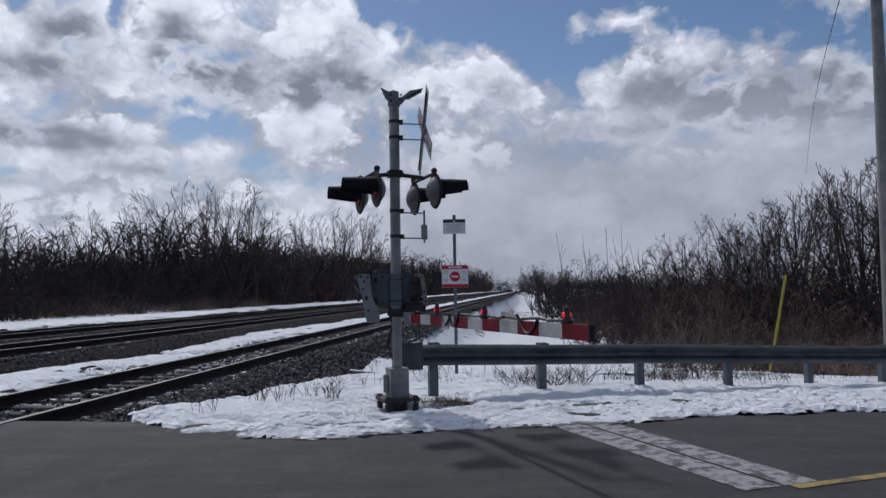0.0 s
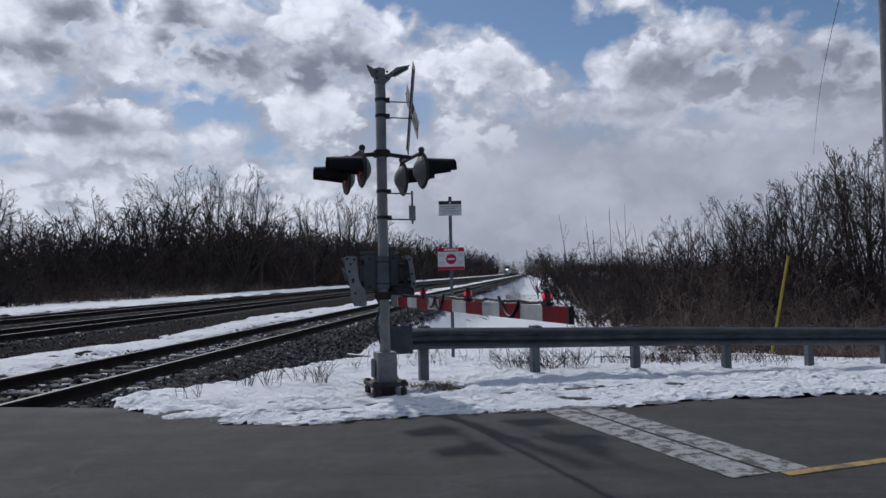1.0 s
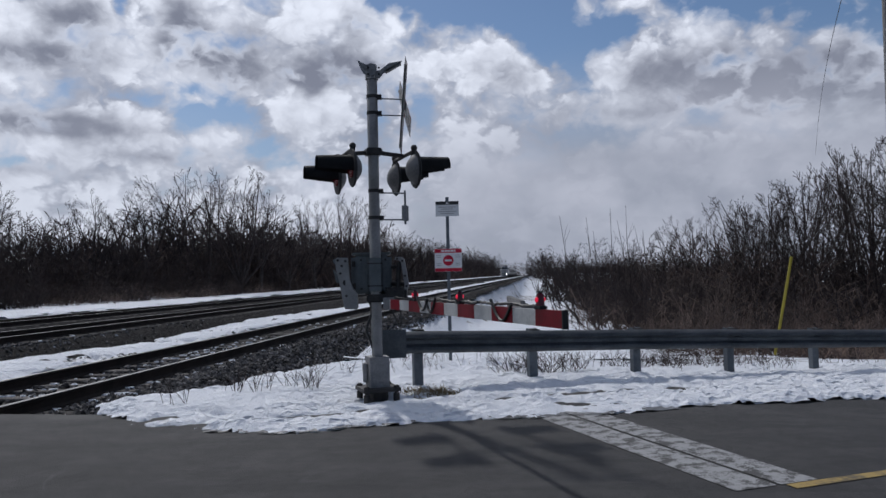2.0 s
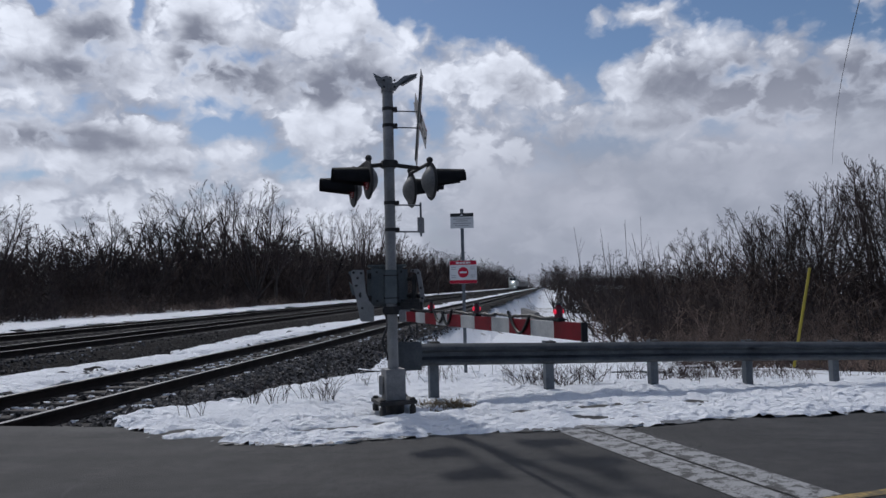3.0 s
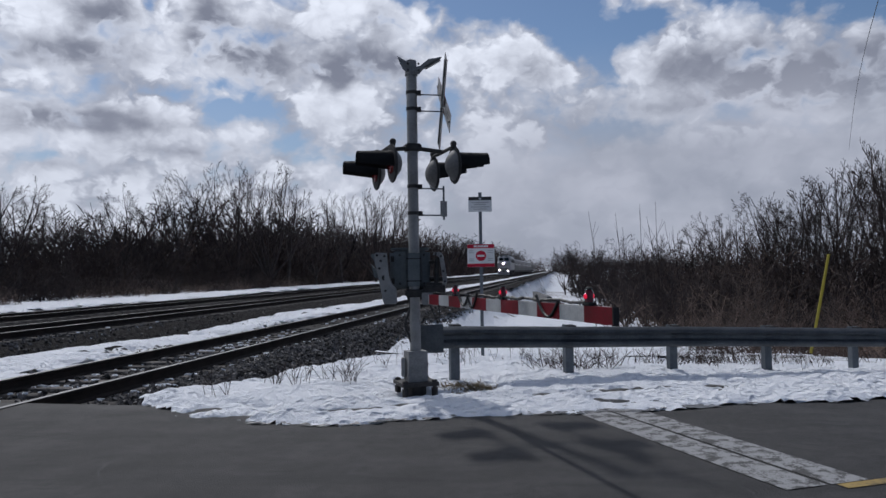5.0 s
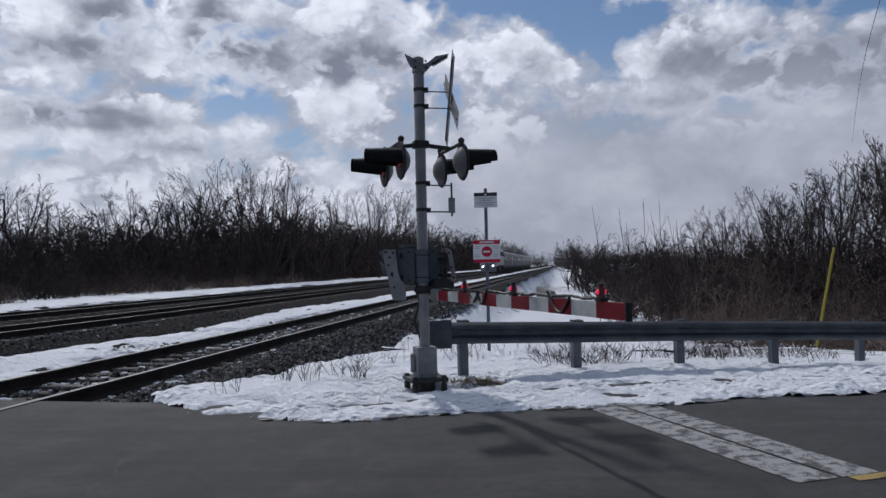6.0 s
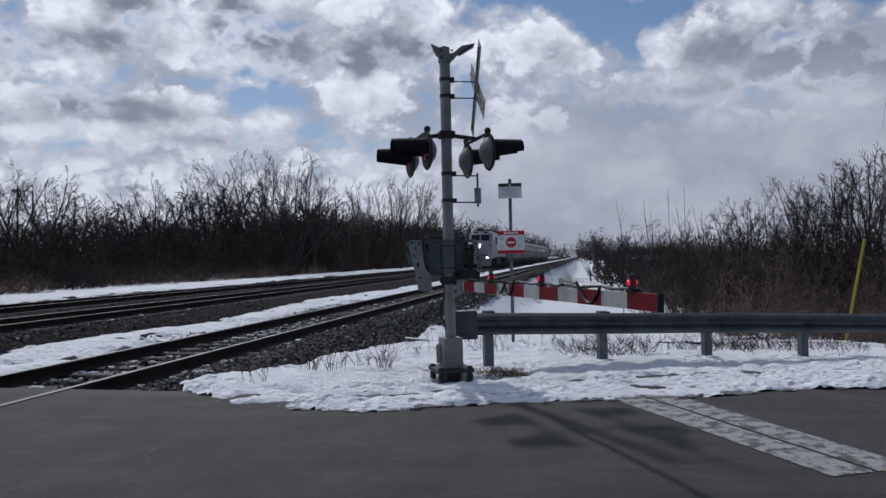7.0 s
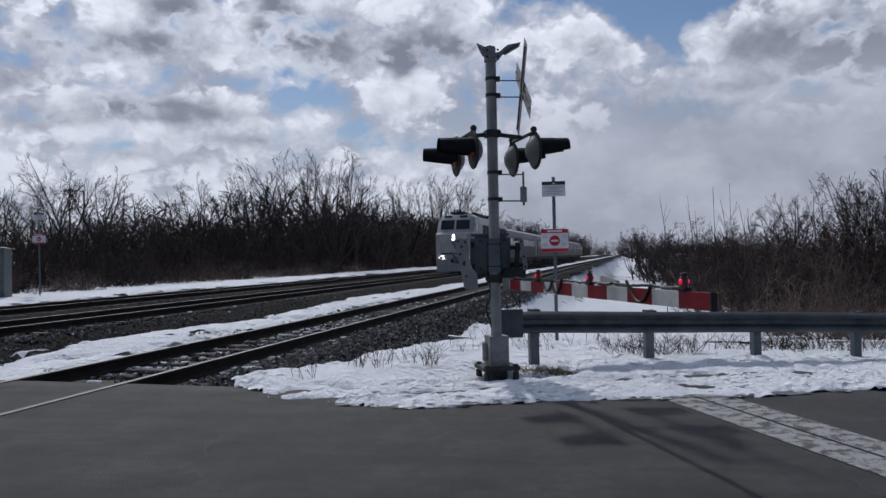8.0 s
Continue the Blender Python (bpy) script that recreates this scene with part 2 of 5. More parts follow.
def snow_material(name, dirt=0.25):
    m = bpy.data.materials.new(name)
    m.use_nodes = True
    g = Nodes(m.node_tree)
    out, sh = g.add("ShaderNodeOutputMaterial"), g.add("ShaderNodeBsdfPrincipled")
    g.link(sh.outputs[0], out.inputs[0])
    co = g.add("ShaderNodeTexCoord").outputs["Object"]
    n1, n2, n3 = g.noise(co, 0.5, 6.0, 0.62), g.noise(co, 7.0, 6.0, 0.6), g.noise(co, 55.0, 3.0)
    d = g.ramp(g.math("ADD", g.math("MULTIPLY", n1, 0.6), g.math("MULTIPLY", n2, 0.4)), 0.60 - 0.08 * dirt, 0.72 - 0.08 * dirt)
    col = g.mix(g.math("MULTIPLY", d, dirt), (0.83, 0.85, 0.89), (0.34, 0.32, 0.29))
    speck = g.ramp(g.noise(co, 24.0, 2.0), 0.70, 0.76)
    col = g.mix(g.math("MULTIPLY", speck, min(1.0, dirt * 1.4)), col, (0.12, 0.10, 0.08))
    g.link(col, sh.inputs["Base Color"])
    sh.inputs["Roughness"].default_value = 0.75
    sh.inputs["Specular IOR Level"].default_value = 0.3
    bn = g.add("ShaderNodeBump")
    bn.inputs["Strength"].default_value, bn.inputs["Distance"].default_value = 1.0, 0.07
    vo = g.add("ShaderNodeTexVoronoi")
    g.link(co, vo.inputs["Vector"])
    vo.inputs["Scale"].default_value = 9.0
    lumps = g.math("MULTIPLY", g.ramp(vo.outputs["Distance"], 0.05, 0.6), g.ramp(n1, 0.4, 0.6))
    g.link(g.math("ADD", g.math("ADD", n2, g.math("MULTIPLY", n3, 0.3)), g.math("MULTIPLY", lumps, 0.8)), bn.inputs["Height"])
    g.link(bn.outputs[0], sh.inputs["Normal"])
    return m


def ground_material():
    """Snow lying thin over dead grass and leaf litter."""
    m = snow_material("winter_ground", 0.3)
    g = Nodes(m.node_tree, False)
    sh = next(n for n in m.node_tree.nodes if n.type == "BSDF_PRINCIPLED")
    old = sh.inputs["Base Color"].links[0].from_socket
    co = g.add("ShaderNodeTexCoord").outputs["Object"]
    bare = g.ramp(g.math("ADD", g.math("MULTIPLY", g.noise(co, 0.16, 4.0), 0.5), g.math("MULTIPLY", g.noise(co, 1.7, 8.0, 0.7), 0.5)), 0.53, 0.60)
    g.link(g.mix(bare, old, (0.10, 0.075, 0.05)), sh.inputs["Base Color"])
    return m


ASPHALT = asphalt_material()
SNOW = snow_material("snow", 0.12)
SNOW_DIRTY = snow_material("old_snow", 0.45)
SLUSH = mat("slush", (0.015, 0.015, 0.016), (0.14, 0.14, 0.145), 0.4, 0, 5, 30, 0.6, 0.02)
GROUND = ground_material()
BALLAST = mat("ballast", (0.014, 0.013, 0.013), (0.062, 0.058, 0.056), 0.95, scale=9, fine=34, bump=1.0, depth=0.09, spec=0.05)
STONE = mat("stone", (0.026, 0.025, 0.025), (0.13, 0.124, 0.12), 0.9, scale=9, fine=40, bump=0.3, spec=0.15)
_g = Nodes(STONE.node_tree, False)
_sh = next(n for n in STONE.node_tree.nodes if n.type == "BSDF_PRINCIPLED")
_old = _sh.inputs["Base Color"].links[0].from_socket
_g.link(_g.mix(1.0, _old, _g.mix(_g.add("ShaderNodeNewGeometry").outputs["Random Per Island"], (0.25, 0.25, 0.25), (2.4, 2.35, 2.3)), "MULTIPLY"), _sh.inputs["Base Color"])
RAIL = mat("rail_steel", (0.016, 0.013, 0.012), (0.032, 0.025, 0.021), 0.85, 0.0, 3, 50, 0.3, spec=0.15)
RAIL_TOP = mat("rail_head", (0.09, 0.09, 0.095), (0.17, 0.17, 0.175), 0.55, 1.0, 2, 40, 0.05)
TIE = mat("tie_wood", (0.06, 0.054, 0.05), (0.17, 0.155, 0.14), 0.9, 0, 4, 40, 0.5, per=0.35, spec=0.2)
WHITE_LINE = mat("road_paint_white", (0.06, 0.058, 0.056), (0.30, 0.30, 0.30), 0.8, 0, 9, 70, 0.3, amount=(0.43, 0.53))
YELLOW_LINE = mat("road_paint_yellow", (0.10, 0.08, 0.045), (0.36, 0.25, 0.07), 0.8, 0, 3.5, 30, 0.2, amount=(0.36, 0.55))
ALU = mat("grey_aluminium", (0.19, 0.188, 0.186), (0.28, 0.275, 0.27), 0.5, 0.35, 5, 60, 0.12)
ALU_DULL = mat("weathered_aluminium", (0.16, 0.16, 0.162), (0.28, 0.275, 0.27), 0.6, 0.2, 6, 70, 0.15)
GALV = mat("galvanised_steel", (0.075, 0.088, 0.102), (0.135, 0.15, 0.168), 0.55, 0.35, 4, 40, 0.12)
BOX_GREY = mat("mechanism_paint", (0.075, 0.09, 0.093), (0.125, 0.14, 0.145), 0.55, 0.1, 5, 50, 0.15)
HOUSING = mat("flasher_housing_paint", (0.09, 0.09, 0.092), (0.17, 0.168, 0.165), 0.55, 0.1, 6, 50, 0.12)
BLACK = mat("black_paint", (0.008, 0.008, 0.009), (0.018, 0.018, 0.020), 0.75, 0, 6, 60, 0.1)
IRON = mat("dark_iron", (0.02, 0.02, 0.021), (0.05, 0.045, 0.042), 0.65, 0.3, 10, 60, 0.3)
RED_LENS = mat("red_lens", (0.06, 0.004, 0.007), (0.11, 0.006, 0.012), 0.22, 0, 8, 90, 0.1)
LENS_LIT = glow("lit_red_lens", (1.0, 0.015, 0.06), 0.6)
LENS_DIM = glow("dim_red_lens", (1.0, 0.04, 0.05), 0.012, (0.07, 0.008, 0.009))
ARM_RED = mat("arm_red", (0.15, 0.008, 0.013), (0.24, 0.010, 0.022), 0.5, 0, 3, 50, 0.05, spec=0.15)
ARM_WHITE = mat("arm_white", (0.42, 0.42, 0.41), (0.60, 0.60, 0.58), 0.5, 0, 4, 50, 0.08)
RUBBER = mat("cable_rubber", (0.010, 0.010, 0.010), (0.025, 0.025, 0.025), 0.6, 0, 8, 60, 0.1)
SIGN_WHITE = mat("sign_white", (0.54, 0.55, 0.56), (0.66, 0.66, 0.66), 0.5, 0, 4, 40, 0.03)
SIGN_RED = mat("sign_red", (0.36, 0.016, 0.035), (0.44, 0.020, 0.05), 0.5, 0, 4, 40, 0.03, spec=0.15)
SIGN_DARK = mat("sign_black", (0.012, 0.012, 0.013), (0.03, 0.03, 0.03), 0.5, 0, 4, 40, 0.03)
PRINT = mat("faded_print", (0.28, 0.28, 0.29), (0.36, 0.36, 0.37), 0.6, 0, 4, 40, 0.0)
YELLOW = mat("yellow_plastic", (0.27, 0.22, 0.012), (0.36, 0.29, 0.02), 0.5, 0, 4, 40, 0.1)
POLE_GREY = mat("pole_concrete", (0.13, 0.13, 0.13), (0.21, 0.205, 0.20), 0.85, 0, 3, 40, 0.3)
BARK = mat("bark", (0.035, 0.028, 0.026), (0.085, 0.070, 0.062), 0.95, 0, 2, 24, 0.4, per=0.3)
TWIG = mat("twig", (0.025, 0.018, 0.017), (0.062, 0.045, 0.040), 0.95, 0, 1.2, 9, 0, per=0.35)
BRUSH = mat("brush_twig", (0.035, 0.024, 0.021), (0.095, 0.064, 0.052), 0.95, 0, 0.6, 6, 0, per=0.35)
BRUSH_PALE = mat("pale_brush_twig", (0.07, 0.05, 0.04), (0.19, 0.135, 0.105), 0.95, 0, 0.6, 6, 0, per=0.35)
GRASS = mat("dead_grass", (0.13, 0.095, 0.05), (0.26, 0.20, 0.11), 0.95, 0, 3, 20, 0, per=0.2)
NEEDLE = mat("conifer_green", (0.012, 0.018, 0.012), (0.03, 0.04, 0.026), 0.95, 0, 2, 10, 0)
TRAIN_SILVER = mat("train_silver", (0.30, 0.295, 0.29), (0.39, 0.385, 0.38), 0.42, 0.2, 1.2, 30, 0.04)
# stainless coach sides, their backlit shade put into a very dark base colour
TRAIN_STEEL_SHADED = mat("ribbed_stainless", (0.045, 0.042, 0.040), (0.085, 0.080, 0.076), 0.5, 0.3, 1.2, 30, 0.05)
TRAIN_DARK = mat("train_underframe", (0.012, 0.012, 0.013), (0.035, 0.033, 0.032), 0.8, 0, 2, 20, 0.2)
GLASS_DARK = mat("tinted_glass", (0.010, 0.012, 0.014), (0.018, 0.020, 0.022), 0.08, 0, 1, 5, 0)
HEADLIGHT = glow("headlight_glow", (1.0, 0.90, 0.85), 280.0, (0.8, 0.8, 0.8))
DITCH_LIGHT = glow("ditch_light_glow", (1.0, 0.90, 0.85), 160.0, (0.8, 0.8, 0.8))
CONCRETE = mat("concrete", (0.10, 0.10, 0.10), (0.20, 0.195, 0.19), 0.9, 0, 2, 30, 0.3)
HOUSE_WALL = mat("siding", (0.20, 0.18, 0.17), (0.30, 0.28, 0.26), 0.8, 0, 1, 20, 0.1)


# ---- helpers for meshes ----
def mesh_object(name, verts, faces, material, parent=None, smooth=False):
    me = bpy.data.meshes.new(name)
    me.from_pydata([tuple(v) for v in verts], [], [tuple(f) for f in faces])
    for m in (material if isinstance(material, (list, tuple)) else [material]):
        me.materials.append(m)
    if smooth:
        me.shade_smooth()
    ob = new(name, me)
    ob.parent = parent
    return ob


def part(name, bm, material, parent, label="", smooth=False, bevel=0.0):
    """Links a bmesh as one mesh object under a thing or a part."""
    if bevel:
        bmesh.ops.bevel(bm, geom=[e for e in bm.edges if len(e.link_faces) == 2 and e.calc_face_angle(0) > 0.6], offset=bevel, segments=2, affect="EDGES", clamp_overlap=True)
    bmesh.ops.recalc_face_normals(bm, faces=bm.faces)
    me = bpy.data.meshes.new(name)
    bm.to_mesh(me)
    bm.free()
    me.materials.append(material)
    if smooth:
        me.shade_smooth()
        me.set_sharp_from_angle(angle=radians(38))
    ob = new(name, me)
    ob.parent = parent
    if label:
        tagged(ob, label)
    return ob


def box(bm, lo, hi, m=None):
    c = [(a + b) / 2 for a, b in zip(lo, hi)]
    s = [abs(b - a) for a, b in zip(lo, hi)]
    t = Matrix.Translation(c) @ Matrix.Diagonal((*s, 1))
    bmesh.ops.create_cube(bm, size=1, matrix=(m @ t) if m else t)
    return bm


def rod(bm, p, q, r0, r1=None, n=12):
    p, q = Vector(p), Vector(q)
    d = q - p
    m = Matrix.Translation((p + q) / 2) @ d.to_track_quat("Z", "Y").to_matrix().to_4x4()
    bmesh.ops.create_cone(bm, cap_ends=True, segments=n, radius1=r0, radius2=r0 if r1 is None else r1, depth=d.length, matrix=m)
    return bm


def prism(bm, outline, lo, hi, axis="y", m=None):
    """An outline of (u, v) drawn out along an axis: y takes (x, z), x takes (y, z), z takes (x, y)."""
    put = {"y": lambda u, v, w: (u, w, v), "x": lambda u, v, w: (w, u, v), "z": lambda u, v, w: (u, v, w)}[axis]
    rings = []
    for w in (lo, hi):
        rings.append([bm.verts.new(Vector(put(u, v, w)) if m is None else m @ Vector(put(u, v, w))) for u, v in outline])
    bm.faces.new(rings[0][::-1])
    bm.faces.new(rings[1])
    k = len(outline)
    for i in range(k):
        bm.faces.new((rings[0][i], rings[0][(i + 1) % k], rings[1][(i + 1) % k], rings[1][i]))
    return bm


def lathe(bm, profile, m, n=24):
    """A profile of (radius, height) turned round z, then placed by m."""
    rings = []
    for r, h in profile:
        rings.append([bm.verts.new(m @ Vector((r * math.cos(6.2832 * i / n), r * math.sin(6.2832 * i / n), h))) for i in range(n)] if r > 1e-5 else [bm.verts.new(m @ Vector((0, 0, h)))])
    for a, b in zip(rings, rings[1:]):
        for i in range(n):
            j = (i + 1) % n
            f = [a[i % len(a)], a[j % len(a)], b[j % len(b)], b[i % len(b)]]
            f = list(dict.fromkeys(f))
            if len(f) > 2:
                bm.faces.new(f)
    return bm


def tube(bm, pts, r, n=6):
    for p, q in zip(pts, pts[1:]):
        rod(bm, p, q, r, r, n)
    return bm


def thing(name, label, category, m=None, group="", kind=""):
    ob = new(name)
    ob.empty_display_size = 0.2
    if m is not None:
        ob.matrix_basis = m
    return tagged(ob, label, category, group, kind)


# ---- the plan ----
SLOPE = 0.1135                                   # the tracks' way: x = c + SLOPE * y
TRACK = Vector((SLOPE, 1, 0)).normalized()
E = Vector((0.94, 0.342, 0)).normalized()        # along the road
N = Vector((-E.y, E.x, 0))                       # across it
TRACKS = {"a": (-6.26, 0.012), "b": (-13.3, 0.07), "c": (-18.5, 0.07)}   # offset c, rail top
GAUGE = 1.507
ROAD_ANGLE, TRACK_ANGLE = math.degrees(math.atan2(E.y, E.x)), -math.degrees(math.atan2(TRACK.x, TRACK.y))


def grade(a):
    """Height of the road at the distance a along it: it falls away from the crossing."""
    return -0.048 * np.clip(a - 5.2, 0, 40)


def ground_z(x, y):
    c = x - SLOPE * y
    a, b = E.x * x + E.y * y, N.x * x + N.y * y
    right = grade(a) - 0.12 - 0.062 * np.clip(b - 9.4, 0, 14) - 0.05 * np.clip(c - 6, 0, 60) * np.clip((b - 9) / 20, 0, 1) - 0.06 * np.clip(c + 3, 0, 30) * np.clip((y - 20) / 30, 0, 1)
    left = -0.40 + 0 * x
    w = np.clip((c + 4.2) / 1.2, 0, 1)
    z = left * (1 - w) + right * w
    w2 = np.clip((-c - 20.0) / 2.0, 0, 1)
    z = z * (1 - w2) + (-0.02 + 0.01 * np.clip(-c - 22, 0, 100)) * w2
    return np.maximum(z, -4.0)


def heightfield(name, xs, ys, zf, material, keep=None, smooth=True, place=None):
    X, Y = np.meshgrid(xs, ys)
    if place:
        X, Y = place(X, Y)
    Z = zf(X, Y)
    ok = np.ones(X.shape, bool) if keep is None else keep(X, Y, Z)
    nx = X.shape[1]
    idx = np.arange(X.size).reshape(X.shape)
    q = ok[:-1, :-1] & ok[1:, :-1] & ok[:-1, 1:] & ok[1:, 1:]
    f = np.stack([idx[:-1, :-1][q], idx[:-1, 1:][q], idx[1:, 1:][q], idx[1:, :-1][q]], 1)
    used = np.unique(f)
    remap = np.full(X.size, -1)
    remap[used] = np.arange(len(used))
    v = np.stack([X.ravel(), Y.ravel(), Z.ravel()], 1)[used]
    return mesh_object(name, v.tolist(), remap[f].tolist(), material, smooth=smooth)


rng = np.random.default_rng(7)
_waves = [(rng.uniform(0, 6.28), rng.normal(0, 1), rng.normal(0, 1), rng.uniform(0, 6.28)) for _ in range(40)]


def wavy(x, y, size, lo=0, hi=12):
    """Smooth random relief between about -1 and 1, with lumps of the given size."""
    t = 0
    for k, (p, u, v, o) in enumerate(_waves[lo:hi]):
        s = (1.0 + 0.35 * k) / size
        t = t + np.sin(2.2 * s * (u * x + v * y) + p + 0.8 * np.sin(s * (v * x - u * y) + o)) / (1 + 0.4 * k)
    return t / 2.4


# ---- ground, road, tracks ----
def spread(lo, hi, fine_lo, fine_hi, step, grow=1.12):
    v = list(np.arange(fine_lo, fine_hi + step / 2, step))
    s, p = step, fine_hi
    while p < hi:
        s *= grow
        p += s
        v.append(p)
    s, p = step, fine_lo
    while p > lo:
        s *= grow
        p -= s
        v.insert(0, p)
    return np.array(v)


tagged(heightfield("ground", spread(-2500, 2500, -40, 40, 1.0), spread(-1500, 3500, -12, 90, 1.0),
                   lambda x, y: ground_z(x, y) + 0.05 * wavy(x, y, 3.0) * np.clip(np.hypot(x, y) / 20, 0, 1), GROUND),
       "winter ground with thin snow, dead grass and leaf litter", "ground", kind="structure")


def road_edge(a):
    return np.where(a < 0.6, (7.72 - 0.481 * np.clip(a, -30, 9)) / 0.889, 7.9)


def make_road():
    cols = spread(-60, 90, -9, 14, 0.25)
    ts = np.linspace(0, 1, 60)
    verts, faces = [], []
    for a in cols:
        top = float(road_edge(a))
        for t in ts:
            b = -14 + (top + 14) * t
            p = E * a + N * b
            verts.append((p.x, p.y, float(grade(a)) + 0.001 * float(wavy(np.float64(p.x), np.float64(p.y), 1.5))))
    k = len(ts)
    for i in range(len(cols) - 1):
        for j in range(k - 1):
            faces.append((i * k + j, (i + 1) * k + j, (i + 1) * k + j + 1, i * k + j + 1))
    ob = mesh_object("road", verts, faces, ASPHALT, smooth=True)
    mod = ob.modifiers.new("thickness", "SOLIDIFY")
    mod.thickness, mod.offset = 0.16, -1
    return tagged(ob, "worn grey asphalt road with cracks and salt film", "road", kind="structure")


road = make_road()


def line_mark(name, a0, a1, b0, b1, material, label):
    bm = bmesh.new()
    na, nb = max(2, int((a1 - a0) / 0.2)), 12
    grid = [[bm.verts.new((*(E * (a0 + (a1 - a0) * i / na) + N * (b0 + (b1 - b0) * j / nb)).xy,
                           float(grade(a0 + (a1 - a0) * i / na)) + 0.005)) for j in range(nb + 1)] for i in range(na + 1)]
    for i in range(na):
        for j in range(nb):
            bm.faces.new((grid[i][j], grid[i + 1][j], grid[i + 1][j + 1], grid[i][j + 1]))
    return tagged(part(name, bm, material, None), label, "road marking", kind="structure")


line_mark("stop_line", 3.64, 3.94, 4.12, 6.9, WHITE_LINE, "worn white stop line painted across the asphalt lane")
line_mark("stop_line", 3.975, 4.26, 4.12, 6.9, WHITE_LINE, "worn white stop line painted across the asphalt lane")
line_mark("centre_line", 4.0, 60, 4.02, 4.11, YELLOW_LINE, "faded yellow centre line on the asphalt road")


def bed_z(x, y):
    c = x - SLOPE * y
    z = -0.46 + 0 * x
    for c0, top in TRACKS.values():
        d = np.abs(c - c0)
        z = np.maximum(z, top - 0.20 - 0.35 * np.clip(d - 1.75, 0, 1.5))
    return z + 0.012 * wavy(x, y, 0.16) + 0.012 * wavy(x * 1.3 + 5, y * 0.8, 0.9)


def on_bed(c, y):
    return c + SLOPE * y, y


def ballast_edge(y):
    return -4.05 + 0.35 * np.sin(y * 1.3) * np.exp(-((y - 10) / 4) ** 2) + 0.25 * wavy(y, y * 0 + 3, 2.0)


ys = np.concatenate([np.arange(8.25, 45, 0.22), np.geomspace(45, 900, 90)])
tagged(heightfield("ballast_bed", np.arange(-21.2, -3.0, 0.16), ys, bed_z, BALLAST, place=on_bed,
                   keep=lambda x, y, z: (x - SLOPE * y < ballast_edge(y)) & (y > 8.42 - 0.15 * (x + 4.7) - 0.1)),
       "dark crushed stone ballast bed under the tracks", "ballast", kind="structure")
tagged(heightfield("ballast_bed", np.arange(-21.2, -3.0, 0.3), np.arange(-60, -1, 0.6), bed_z, BALLAST, place=lambda c, y: (c + SLOPE * y, y - 3.5 + 0.36 * -(c + 6))),
       "dark crushed stone ballast bed beyond the road", "ballast", kind="structure")


def snow_strip(name, c_lo, c_hi, y0, y1, z0, seed, label, step=0.12):
    def inside(x, y):
        c = x - SLOPE * y
        n = wavy(x * 1.0 + seed, y * 0.45, 1.3) * 0.5 + wavy(x + 9 + seed, y * 0.4, 0.42) * 0.42 + wavy(x - seed, y, 0.13) * 0.08
        return np.minimum(c - c_lo(y), c_hi(y) - c) + n - 1.6 * np.clip(wavy(x * 1.4 + 3 + seed, y * 0.5, 0.6, 12, 26) - 0.38, 0, 1)

    def z(x, y):
        t = inside(x, y)
        return z0 - 0.10 + 0.17 * (1 - np.exp(-np.clip(t + 0.05, 0, 9) * 3)) + 0.02 * wavy(x + seed, y, 0.6)

    yy = np.concatenate([np.arange(y0, min(y1, 45), step), np.geomspace(45, y1, 120) if y1 > 45 else []])
    cs = np.arange(float(np.min(c_lo(yy))) - 0.8, float(np.max(c_hi(yy))) + 0.8, step)
    return tagged(heightfield(name, cs, yy, z, SNOW, place=on_bed, keep=lambda x, y, zz: inside(x, y) > -0.02), label, "snow", kind="structure")


snow_strip("snow_strip", lambda y: -9.7 - 0.9 * np.exp(-((y - 14) / 4.5) ** 2) + 0.5 * wavy(y, y * 0, 2.5), lambda y: np.where(y < 12.5, -7.3, -7.75) - 0.35 * np.clip(wavy(y, y * 0 + 2, 1.5), 0, 1), 8.75, 500, -0.17, 2.0, "melting snow strip lying between two railway tracks")
snow_strip("snow_verge", lambda y: -27.0 + 0 * y, lambda y: -20.4 + 0 * y, 9.5, 600, 0.0, 5.0, "snow verge beside the far track at the wood's edge", 0.2)


def rail_profile():
    return [(-0.07, -0.17), (0.07, -0.17), (0.07, -0.16), (0.012, -0.135), (0.010, -0.05), (0.036, -0.038), (0.036, -0.004), (0.030, 0), (-0.030, 0), (-0.036, -0.004), (-0.036, -0.038), (-0.010, -0.05), (-0.012, -0.135), (-0.07, -0.16)]


tie_mesh = bpy.data.meshes.new("tie")
_bm = box(bmesh.new(), (-1.28, -0.115, -0.18), (1.28, 0.115, 0))
bmesh.ops.bevel(_bm, geom=list(_bm.edges), offset=0.012, segments=1, affect="EDGES")
_bm.to_mesh(tie_mesh)
_bm.free()
tie_mesh.materials.append(TIE)


